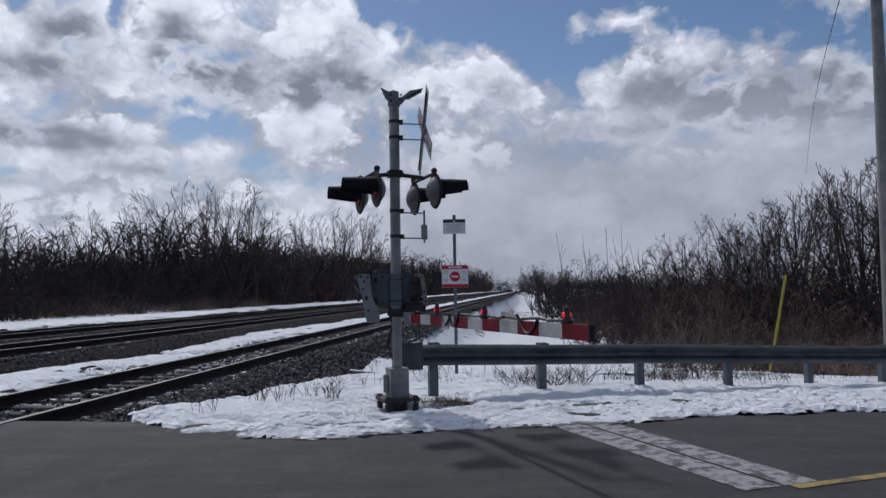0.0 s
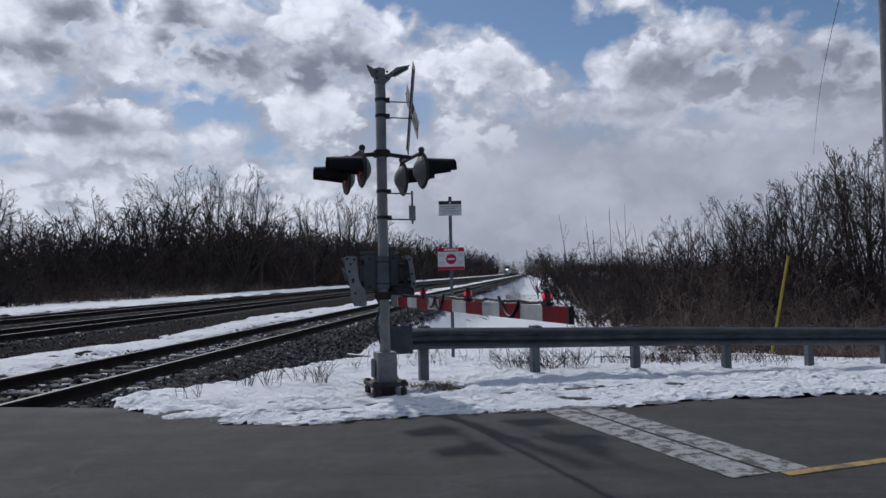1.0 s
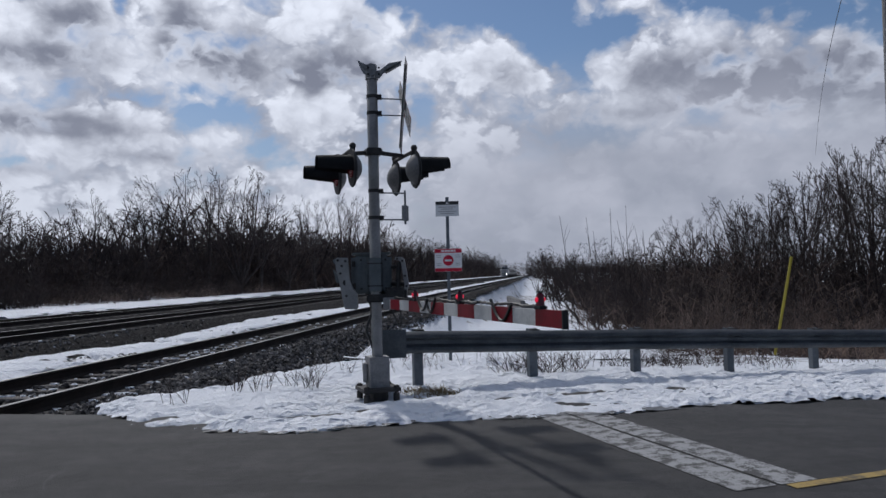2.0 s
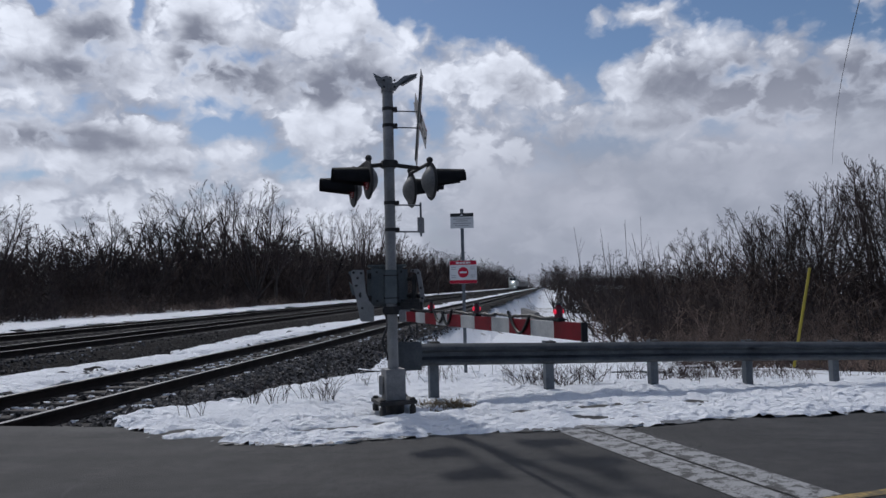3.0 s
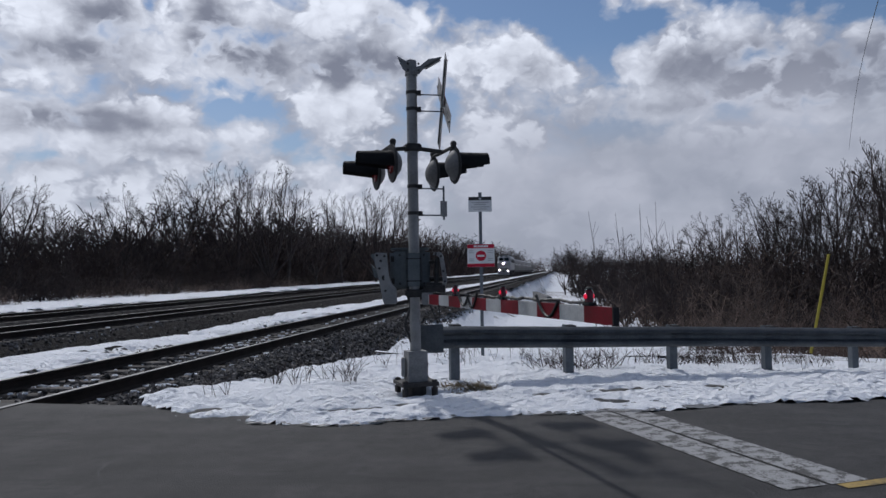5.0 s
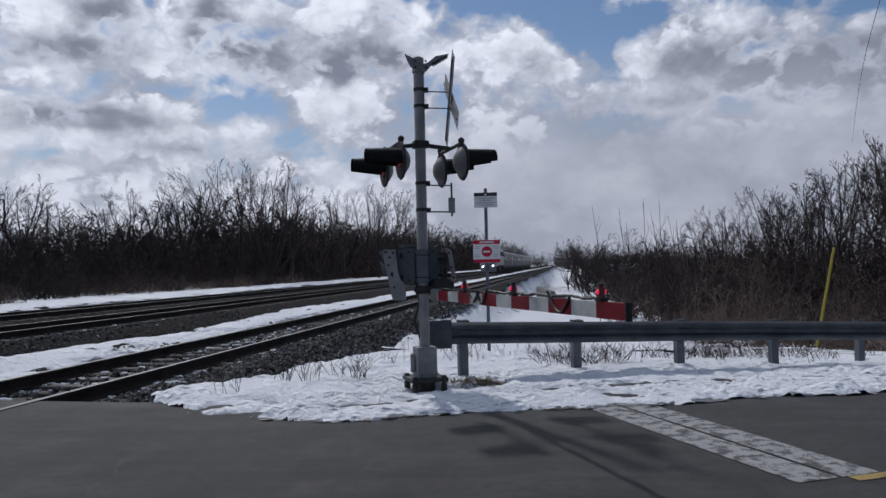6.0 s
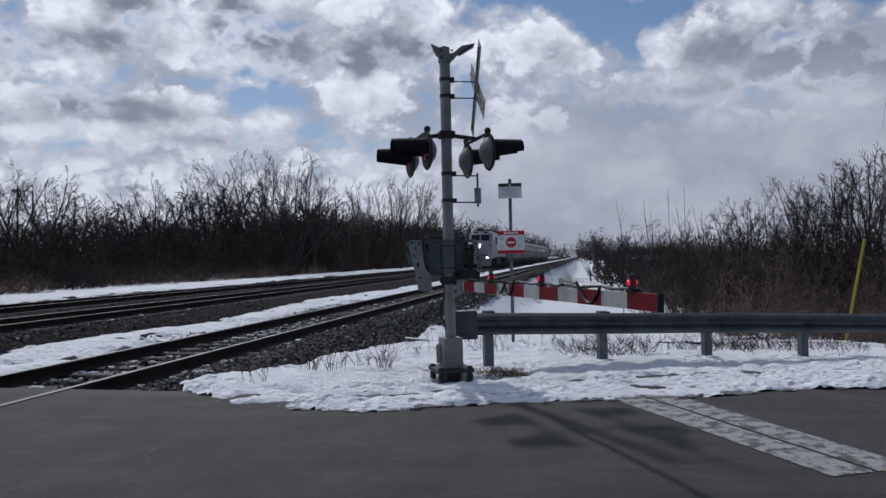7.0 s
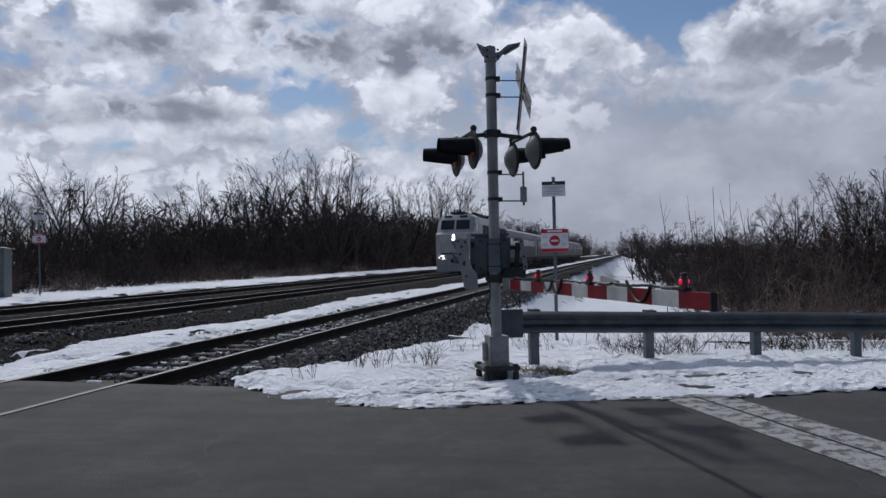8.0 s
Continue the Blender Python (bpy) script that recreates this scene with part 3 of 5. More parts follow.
def railway_track(c0, top, label, ties):
    """A track as a thing: two rails with shining heads, then wooden ties; its own y runs along the track."""
    t = thing("railway_track", label, "railway track", pose(c0 + SLOPE * 0, 0, top, 0, 0, TRACK_ANGLE), "tracks of the railway", "structure")
    for side in (-1, 1):
        bm = bmesh.new()
        prism(bm, [(side * GAUGE / 2 + u, v) for u, v in rail_profile()], -80, 900)
        r = part("rail", bm, RAIL, t)
        r.data.materials.append(RAIL_TOP)
        for p in r.data.polygons:
            if p.normal.z > 0.3 and p.center.z > -0.006:
                p.material_index = 1
    r = random.Random(int(-c0 * 10))
    for k in range(ties):
        y = 8.9 + 0.56 * k
        ob = new("tie", tie_mesh)
        ob.parent = t
        ob.matrix_basis = pose(r.uniform(-0.05, 0.05), y + r.uniform(-0.03, 0.03), -0.162 - r.uniform(0, 0.012), 0, 0, r.uniform(-1.2, 1.2))
    return t


# ---- snow along the road ----
EDGE_X = np.array([-6, -3.25, -2.5, -2.12, -1.75, -0.95, 0.25, 1.23, 2.27, 3.19, 5.0, 8.0, 12.0, 20.0, 40.0])
EDGE_Y = np.array([8.9, 8.22, 7.58, 7.27, 7.18, 7.1, 7.40, 7.44, 7.72, 8.14, 8.85, 9.95, 11.45, 14.4, 21.7])


def bank_inside(x, y):
    n = 0.11 * wavy(x, y, 0.7) + 0.045 * wavy(x + 4, y, 0.2)
    front = (y - np.interp(x, EDGE_X, EDGE_Y)) + n
    side = (x - SLOPE * y) - ballast_edge(y) + 0.12 + 0.25 * wavy(x - 3, y + 1, 0.7)
    side = np.where(y < 8.7, 9.0, side)
    tip = (x + 3.2) * 0.8 + 0.3 * (y - 8.1) + 0.5 * n
    return np.minimum(np.minimum(front, side), tip)


def bank_z(x, y):
    a, b = E.x * x + E.y * y, N.x * x + N.y * y
    t = np.clip(bank_inside(x, y) + 0.03, 0, 9)
    base = grade(a) - 0.066 * np.clip(b - 9.2, 0, 14) - 0.03 * np.clip(x - SLOPE * y + 2, 0, 12) * np.clip((b - 9.2) / 8, 0, 1)
    ruts = 0.05 * np.exp(-((b - 7.75 - 0.05 * wavy(a, a * 0, 2)) / 0.10) ** 2) + 0.045 * np.exp(-((b - 8.25) / 0.12) ** 2)
    steps = 0.07 * np.clip(wavy(x * 0.8, y * 1.1, 0.20, 8, 24) - 0.2, 0, 1) * np.exp(-((b - 8.0) / 0.9) ** 2)
    ridge = 0.022 * np.exp(-((bank_inside(x, y) - 0.22) / 0.16) ** 2)
    return base - 0.012 + 0.055 * (1 - np.exp(-t * 5)) + ridge - ruts * (x < 3) - steps + 0.026 * wavy(x, y, 0.9) + 0.024 * wavy(x, y, 0.32) + 0.015 * wavy(x + 7, y, 0.13)


def road_frame(a, b):
    return E.x * a + N.x * b, E.y * a + N.y * b


tagged(heightfield("snow_bank", np.arange(-2.2, 17.5, 0.05), np.arange(5.6, 16.5, 0.05), bank_z, SNOW, place=road_frame, keep=lambda x, y, z: (bank_inside(x, y) > -0.02) & (x < 12.1) & (y < 16.6)),
       "trodden ploughed snow bank along the road's edge", "snow", kind="structure")
tagged(heightfield("slush", np.arange(-1.0, 17, 0.04), np.arange(5.8, 8.4, 0.04), lambda x, y: grade(E.x * x + E.y * y) + 0.006 + 0.016 * np.clip(wavy(x, y, 0.1) + 0.4, 0, 2), SLUSH, place=road_frame,
                   keep=lambda x, y, z: (bank_inside(x, y) < 0.10) & (bank_inside(x, y) + 0.09 * wavy(x * 0.5, y, 0.35) > -0.035) & (x > -1.9)),
       "dark icy slush along the snow bank's foot", "slush", kind="structure")
tagged(heightfield("snow_field", np.arange(-4.4, 44, 0.25), np.arange(16.4, 70, 0.25), lambda x, y: ground_z(x, y) + 0.10 + 0.03 * wavy(x, y, 1.4), SNOW_DIRTY,
                   keep=lambda x, y, z: (x - SLOPE * y > ballast_edge(y) + 0.1) & (x - SLOPE * y < 4 + 2 * wavy(x, y, 3.0))),
       "snow lying on the embankment beside the railway", "snow", kind="structure")
tagged(heightfield("snow_field", np.arange(11.9, 40, 0.25), np.arange(9, 24, 0.25), lambda x, y: np.minimum(bank_z(x, y), 0.2), SNOW_DIRTY, keep=lambda x, y, z: bank_inside(x, y) > -0.02),
       "snow lying beside the descending road", "snow", kind="structure")


# ---- crossing signal ----
MAST = Vector((-0.435, 8.73, 0.055))


def along(e=0.0, n=0.0, z=0.0):
    """A point of the signal: e along the road, n across it (away from the viewer), z up."""
    return E * e + N * n + Vector((0, 0, z))


def crossing_signal():
    t = thing("crossing_signal", "grey aluminium railway crossing signal mast with red flashers", "crossing signal", pose(*MAST))
    part("mast", rod(bmesh.new(), (0, 0, 0.35), (0, 0, 3.54), 0.058, n=24), ALU, t, smooth=True)
    for z in (3.20, 3.02, 2.18, 1.89):
        bm = bmesh.new()
        rod(bm, (0, 0, z - 0.018), (0, 0, z + 0.018), 0.063, n=24)
        box(bm, (0.055, -0.025, z - 0.03), (0.10, 0.025, z + 0.02))
        part("clamp", bm, IRON, t)
    # base casting with its flange and anchor bolts
    base = part("base", prism(bmesh.new(), [(-0.105, -0.105), (0.105, -0.105), (0.105, 0.105), (-0.105, 0.105)], 0.09, 0.41, "z", pose(0, 0, 0, 0, 0, ROAD_ANGLE)), ALU_DULL, t, bevel=0.012)
    bm = bmesh.new()
    box(bm, (-0.155, -0.045, 0.14), (-0.107, 0.06, 0.34), pose(0, 0, 0, 0, 0, 4))
    part("junction_box", bm, ALU_DULL, base, bevel=0.008)
    bm = bmesh.new()
    prism(bm, [(-0.20, -0.20), (0.20, -0.20), (0.20, 0.20), (-0.20, 0.20)], 0.05, 0.09, "z", pose(0, 0, 0, 0, 0, ROAD_ANGLE))
    lathe(bm, [(0.0, -0.12), (0.11, -0.12), (0.11, 0.051), (0.0, 0.051)], pose(0, 0, 0), 20)
    bolts = []
    for i in (-1, 1):
        for j in (-1, 1):
            p = along(0.16 * i, 0.16 * j)
            bolts.append(p)
    plate = part("base_plate", bm, IRON, t, "rusty black base plate with anchor bolts")
    for p in bolts:
        bm = rod(bmesh.new(), p - Vector((0, 0, 0.12)), p + Vector((0, 0, 0.115)), 0.022, n=8)
        rod(bm, p + Vector((0, 0, 0.09)), p + Vector((0, 0, 0.108)), 0.034, n=6)
        rod(bm, p - Vector((0, 0, 0.12)), p + Vector((0, 0, 0.03)), 0.034, n=8)
        part("anchor_bolt", bm, IRON, plate)
    # two folded plates bolted to the mast's top
    for outline, lo, hi in (([(-0.055, 3.42), (0.05, 3.42), (0.055, 3.535), (0.0, 3.55), (-0.055, 3.535), (-0.145, 3.585), (-0.115, 3.50), (-0.085, 3.44)], -0.07, -0.062),
                            ([(0.05, 3.40), (0.085, 3.385), (0.13, 3.44), (0.31, 3.525), (0.335, 3.572), (0.19, 3.55), (0.10, 3.48), (0.05, 3.47)], -0.05, -0.042)):
        plate = part("top_plate", prism(bmesh.new(), outline, lo, hi), ALU_DULL, t)
        x0 = -0.05 if outline[0][0] < 0 else 0.14
        part("flange", prism(bmesh.new(), [(x0, 3.47), (x0 + 0.02, 3.46), (x0 + (0.18 if x0 > 0 else -0.085), 3.548 + 0.012 * (x0 < 0)), (x0 + (0.17 if x0 > 0 else -0.09), 3.556 + 0.012 * (x0 < 0))], lo, lo + 0.09), ALU, plate)
        for z in (3.43, 3.50):
            part("bolt", rod(bmesh.new(), (x0 * 0.6, lo - 0.016, z), (x0 * 0.6, lo, z), 0.012, n=6), IRON, plate)
    part("collar", rod(bmesh.new(), (0, 0, 3.385), (0, 0, 3.44), 0.07, n=20), ALU_DULL, t)
    # crossbuck, seen nearly edge-on
    hub = along(0.33, -0.03, 3.095)
    buck = part("crossbuck", box(bmesh.new(), (-0.010, -0.035, -0.05), (0.006, 0.035, 0.05), Matrix.Translation(hub) @ pose(0, 0, 0, 0, 0, ROAD_ANGLE - 9.7)), ALU_DULL, t)
    for lean, off in ((39, 0.006), (-55, 0.022)):
        m = Matrix.Translation(hub) @ pose(0, 0, 0, 0, 0, ROAD_ANGLE - 9.7) @ pose(off, 0, 0, lean, 0, 0)
        part("blade", box(bmesh.new(), (0, -0.10, -0.545), (0.004, 0.10, 0.545), m), ALU_DULL, buck, "grey aluminium crossbuck blade")
        part("facing", box(bmesh.new(), (0.0042, -0.080, -0.543), (0.0052, 0.080, 0.543), m), SIGN_WHITE, buck, "white reflective facing")
        part("rib", box(bmesh.new(), (-0.016, -0.012, -0.50), (0.0, 0.012, 0.50), m), ALU_DULL, buck)
        bm = bmesh.new()
        box(bm, (0.004, -0.10, -0.545), (0.0055, -0.082, 0.545), m)
        box(bm, (0.004, 0.082, -0.545), (0.0055, 0.10, 0.545), m)
        part("border", bm, SIGN_RED, buck)
    for z in (3.20, 3.02):
        part("bracket", rod(bmesh.new(), along(0.06, 0, z - 0.015), along(0.34, -0.03, z - 0.015), 0.007, n=8), GALV, t)
    # plate on two thin brackets
    q = Vector((0.325, 0.12, 0))
    for z in (2.16, 1.87):
        part("bracket", rod(bmesh.new(), (0.06, 0.02, z), q + Vector((0, 0, z)), 0.008, n=8), GALV, t)
    bm = rod(bmesh.new(), q + Vector((0, 0, 1.82)), q + Vector((0, 0, 2.19)), 0.011, n=8)
    part("rod", bm, GALV, t)
    part("small_plate", box(bmesh.new(), (-0.045, -0.006, -0.085), (0.045, 0.006, 0.085), Matrix.Translation(q + Vector((0, -0.02, 1.94))) @ pose(0, 0, 0, 0, 0, 40)), ALU_DULL, t, bevel=0.004)
    # cross arms and four flashers
    part("arm_clamp", box(bmesh.new(), (-0.085, -0.075, 2.56), (0.085, 0.075, 2.64), pose(0, 0, 0, 0, 0, ROAD_ANGLE)), IRON, t, bevel=0.012)
    for side, reach in ((-1, 0.31), (1, 0.345)):
        bm = bmesh.new()
        rod(bm, along(0, 0, 2.60), along(reach * side, 0, 2.565), 0.024, n=10)
        rod(bm, along(reach * side, -0.40, 2.565), along(reach * side, 0.40, 2.565), 0.020, n=10)
        part("cross_arm", bm, IRON, t, smooth=True)
        for n in (-0.37, 0.37):
            flasher(t, along(reach * side, n, 2.545), side)
    return t


def flasher(t, p, side):
    """Round black background, bowl-shaped housing behind, red lens and a long black hood in front."""
    face = Matrix.Translation(p + Vector((0, 0, -0.175))) @ (Vector((0.94, 0.34, 0.03)) * side).to_track_quat("Z", "Y").to_matrix().to_4x4()
    lamp = part("flasher", lathe(bmesh.new(), [(0.0, -0.088), (0.045, -0.085), (0.08, -0.072), (0.125, -0.040), (0.158, -0.010), (0.165, 0.0), (0.0, 0.0)], face, 32), HOUSING, t, "grey bowl-shaped flasher housing", smooth=True)
    part("background", lathe(bmesh.new(), [(0.0, 0.004), (0.19, -0.004), (0.20, 0.010), (0.19, 0.020), (0.0, 0.020)], face, 32), BLACK, lamp, "round black background plate", smooth=True)
    part("lens", lathe(bmesh.new(), [(0.0, 0.05), (0.06, 0.046), (0.105, 0.026), (0.105, 0.022)], face, 24), LENS_DIM if side < 0 else RED_LENS, lamp, "red glass lens", smooth=True)
    # hood: a tapering shell open below
    bm = bmesh.new()
    k = 20
    outer, rim = [], []
    for i in range(k + 1):
        a = radians(-20 + 220 * i / k)
        outer.append(bm.verts.new(face @ Vector((-0.135 * math.cos(a), 0.135 * math.sin(a), 0.02))))
        rim.append(bm.verts.new(face @ Vector((-0.098 * math.cos(a), 0.098 * math.sin(a) + 0.03, 0.37))))
    for i in range(k):
        bm.faces.new((outer[i], outer[i + 1], rim[i + 1], rim[i]))
    bmesh.ops.solidify(bm, geom=bm.faces[:], thickness=0.006)
    part("hood", bm, BLACK, lamp, "long black hood", smooth=True)
    bm = rod(bmesh.new(), p + Vector((0, 0, 0.05)), p + Vector((0, 0, -0.09)), 0.026, n=10)
    bmesh.ops.create_uvsphere(bm, u_segments=12, v_segments=8, radius=0.035, matrix=Matrix.Translation(p + Vector((0, 0, 0.05))))
    part("knuckle", bm, IRON, lamp, smooth=True)


def crossing_gate():
    """Lowered gate: drive case behind the mast, counterweights, striped arm with three red lamps."""
    t = thing("crossing_gate", "lowered railway crossing gate with red and white arm", "crossing gate", pose(*MAST))
    turn = pose(0, 0, 0, 0, 0, 5)
    case = part("drive_case", box(bmesh.new(), (-0.265, 0.085, 1.075), (0.175, 0.42, 1.52), turn), BOX_GREY, t, "dark grey green rounded drive case", bevel=0.05)
    part("case_lid", box(bmesh.new(), (-0.262, 0.083, 1.495), (0.172, 0.422, 1.522), turn), BOX_GREY, case, bevel=0.012)
    for x0, x1 in ((-0.235, -0.075), (0.065, 0.15)):
        part("case_door", box(bmesh.new(), (x0, 0.062, 1.10), (x1, 0.084, 1.47), turn), BOX_GREY, case, bevel=0.010)
    part("mast_plate", box(bmesh.new(), (-0.07, -0.075, 1.10), (0.06, -0.060, 1.46), turn), BOX_GREY, case, "flat grey clamp plate on the mast", bevel=0.004)
    for z in (1.16, 1.40):
        bm = bmesh.new()
        tube(bm, [turn @ Vector(p) for p in ((-0.075, 0.10, z), (-0.075, -0.068, z), (0.065, -0.068, z), (0.065, 0.10, z))], 0.010)
        part("u_bolt", bm, IRON, case)
        for x in (-0.225, -0.245):
            part("hinge", rod(bmesh.new(), turn @ Vector((x, 0.055, z - 0.03)), turn @ Vector((x, 0.055, z + 0.03)), 0.010, n=8), IRON, case)
    for x, z in ((-0.155, 1.13), (-0.155, 1.44), (0.108, 1.13), (0.108, 1.44)):
        part("bolt", rod(bmesh.new(), turn @ Vector((x, 0.045, z)), turn @ Vector((x, 0.064, z)), 0.013, n=6), IRON, case)
    part("case_bracket", box(bmesh.new(), (-0.10, -0.075, 0.985), (0.16, 0.36, 1.07), turn), IRON, t, bevel=0.015)
    # counterweight plates on both ends of the shaft
    w = pose(0, 0, 0, 0, 0, -3)
    outline = [(-0.415, 1.455), (-0.395, 1.47), (-0.285, 1.465), (-0.275, 1.36), (-0.265, 1.22), (-0.23, 1.13), (-0.185, 1.08), (-0.18, 0.93), (-0.20, 0.915), (-0.315, 0.92), (-0.33, 0.95), (-0.375, 1.20), (-0.41, 1.35)]
    cw = part("counterweight", prism(bmesh.new(), outline, -0.10, -0.065, "y", w), ALU, t, "light grey counterweight plate", bevel=0.008)
    for x, z in ((-0.385, 1.44), (-0.305, 1.43), (-0.345, 1.38), (-0.36, 1.30), (-0.30, 1.06)):
        part("bolt", rod(bmesh.new(), w @ Vector((x, -0.12, z)), w @ Vector((x, -0.09, z)), 0.014, n=6), IRON, cw)
    part("weight_block", box(bmesh.new(), (-0.39, -0.064, 1.24), (-0.29, -0.02, 1.44), w), IRON, cw, bevel=0.01)
    part("counterweight", prism(bmesh.new(), [(x - 0.155, z) for x, z in outline if z > 1.15] + [(-0.40, 1.17)], 0.50, 0.535, "y", w), BOX_GREY, t, "dark grey rear counterweight plate", bevel=0.008)
    part("shaft", rod(bmesh.new(), w @ Vector((-0.31, -0.10, 1.20)), w @ Vector((-0.45, 0.54, 1.20)), 0.03), IRON, t, smooth=True)
    # curved arm on the other side, with the linkage beneath it
    bm = prism(bmesh.new(), [(0.205, 1.435), (0.215, 1.462), (0.285, 1.465), (0.31, 1.44), (0.325, 1.36), (0.355, 1.16), (0.335, 1.10), (0.31, 1.12), (0.29, 1.30), (0.275, 1.40), (0.26, 1.425)], -0.02, 0.03)
    link = part("side_arm", bm, ALU_DULL, t, "light grey curved side arm", bevel=0.006)
    bm = bmesh.new()
    rod(bm, (0.235, 0.03, 1.13), (0.25, 0.03, 1.41), 0.028)
    rod(bm, (0.17, 0.10, 1.36), (0.30, 0.02, 1.36), 0.022)
    rod(bm, (0.17, 0.10, 1.18), (0.33, 0.02, 1.18), 0.026)
    part("linkage", bm, IRON, link, smooth=True)
    for x, z in ((0.235, 1.445), (0.29, 1.42), (0.315, 1.26), (0.33, 1.15)):
        part("bolt", rod(bmesh.new(), (x, -0.038, z), (x, -0.02, z), 0.013, n=6), IRON, link)
    part("arm_hub", box(bmesh.new(), (0.10, -0.06, 0.99), (0.33, 0.20, 1.14)), IRON, t, "dark iron arm hub", bevel=0.03)
    part("arm_socket", box(bmesh.new(), (0.085, -0.13, 0.905), (0.205, -0.10, 1.035)), ALU, t, "light grey arm socket plate", bevel=0.008)
    # the arm
    root, tip = Vector((0.165, -0.12, 0.965)), Vector((1.435, -3.87, 0.990))
    d = (tip - root).normalized()
    m = Matrix.Translation(root) @ d.to_track_quat("Y", "Z").to_matrix().to_4x4()
    length = (tip - root).length
    arm = part("arm", box(bmesh.new(), (-0.014, 0.0, -0.050), (0.014, length, 0.050), m), ARM_WHITE, t, "white arm board", bevel=0.003)
    for k in range(6):
        y = 0.05 + 0.71 * k
        part("stripe", box(bmesh.new(), (-0.0165, y, -0.0505), (0.0165, min(y + 0.36, length - 0.012), 0.0505), m), ARM_RED, arm, "red reflective stripe")
    part("end_cap", box(bmesh.new(), (-0.018, length - 0.010, -0.054), (0.018, length + 0.004, 0.054), m), BLACK, arm)
    for pos in (0.93, 2.19, 3.64):
        lamp = part("arm_lamp", box(bmesh.new(), (-0.026, pos - 0.05, 0.050), (0.026, pos + 0.05, 0.072), m), BLACK, arm, bevel=0.006)
        bm = lathe(bmesh.new(), [(0.0, 0.078), (0.016, 0.075), (0.024, 0.064), (0.027, 0.0)], m @ pose(0, pos, 0.072), 16)
        part("lens", bm, RED_LENS, lamp, "red arm lamp lens", smooth=True)
        part("lamp_cap", lathe(bmesh.new(), [(0.0, 0.092), (0.02, 0.088), (0.026, 0.078), (0.0, 0.076)], m @ pose(0, pos, 0.072), 16), BLACK, lamp, smooth=True)
        for side in (-1, 1):
            f = m @ pose(0.022 * side, pos, 0.108, 0, 90 * side, 0)
            part("lamp_face", lathe(bmesh.new(), [(0.0, 0.010), (0.013, 0.008), (0.019, 0.0)], f, 16), LENS_LIT, lamp, "lit red lamp face", smooth=True)
    # cable lashed along the top of the board, with slack loops
    rr = random.Random(3)
    pts = []
    for k in range(120):
        d_ = 0.15 + 3.5 * k / 119
        pts.append(m @ Vector((-0.010 + 0.008 * math.sin(d_ * 9), d_, 0.060 + 0.012 * abs(math.sin(d_ * 6.5)) + rr.uniform(-0.004, 0.004))))
    part("cable", tube(bmesh.new(), pts, 0.010), RUBBER, arm, "black cable lashed to the arm")
    for d_, wide, drop in ((1.10, 0.30, 0.07), (1.62, -0.28, 0.08), (2.92, 0.34, 0.085), (2.45, 0.2, -0.02)):
        pts = [m @ Vector((sx * 0.024, d_ + wide * u, 0.075 - (drop + 0.03) * math.sin(math.pi * u))) for sx in (1,) for u in np.linspace(-0.06, 1.0, 16)]
        part("cable_loop", tube(bmesh.new(), pts, 0.011), RUBBER, arm)
    pts = [Vector((-0.075 + 0.03 * math.sin(k * 0.7), -0.02, 1.00 - 0.5 * k / 11)) for k in range(12)]
    part("conduit", tube(bmesh.new(), pts, 0.014), RUBBER, t)
    pts = [Vector((0.13 + 0.06 * math.sin(u * 3.14), 0.03, 0.99 - 0.27 * math.sin(u * 3.14))) + Vector((0.12 * u, 0, 0)) for u in np.linspace(0, 1, 12)]
    part("hanging_cable", tube(bmesh.new(), pts, 0.008), RUBBER, t)
    return t


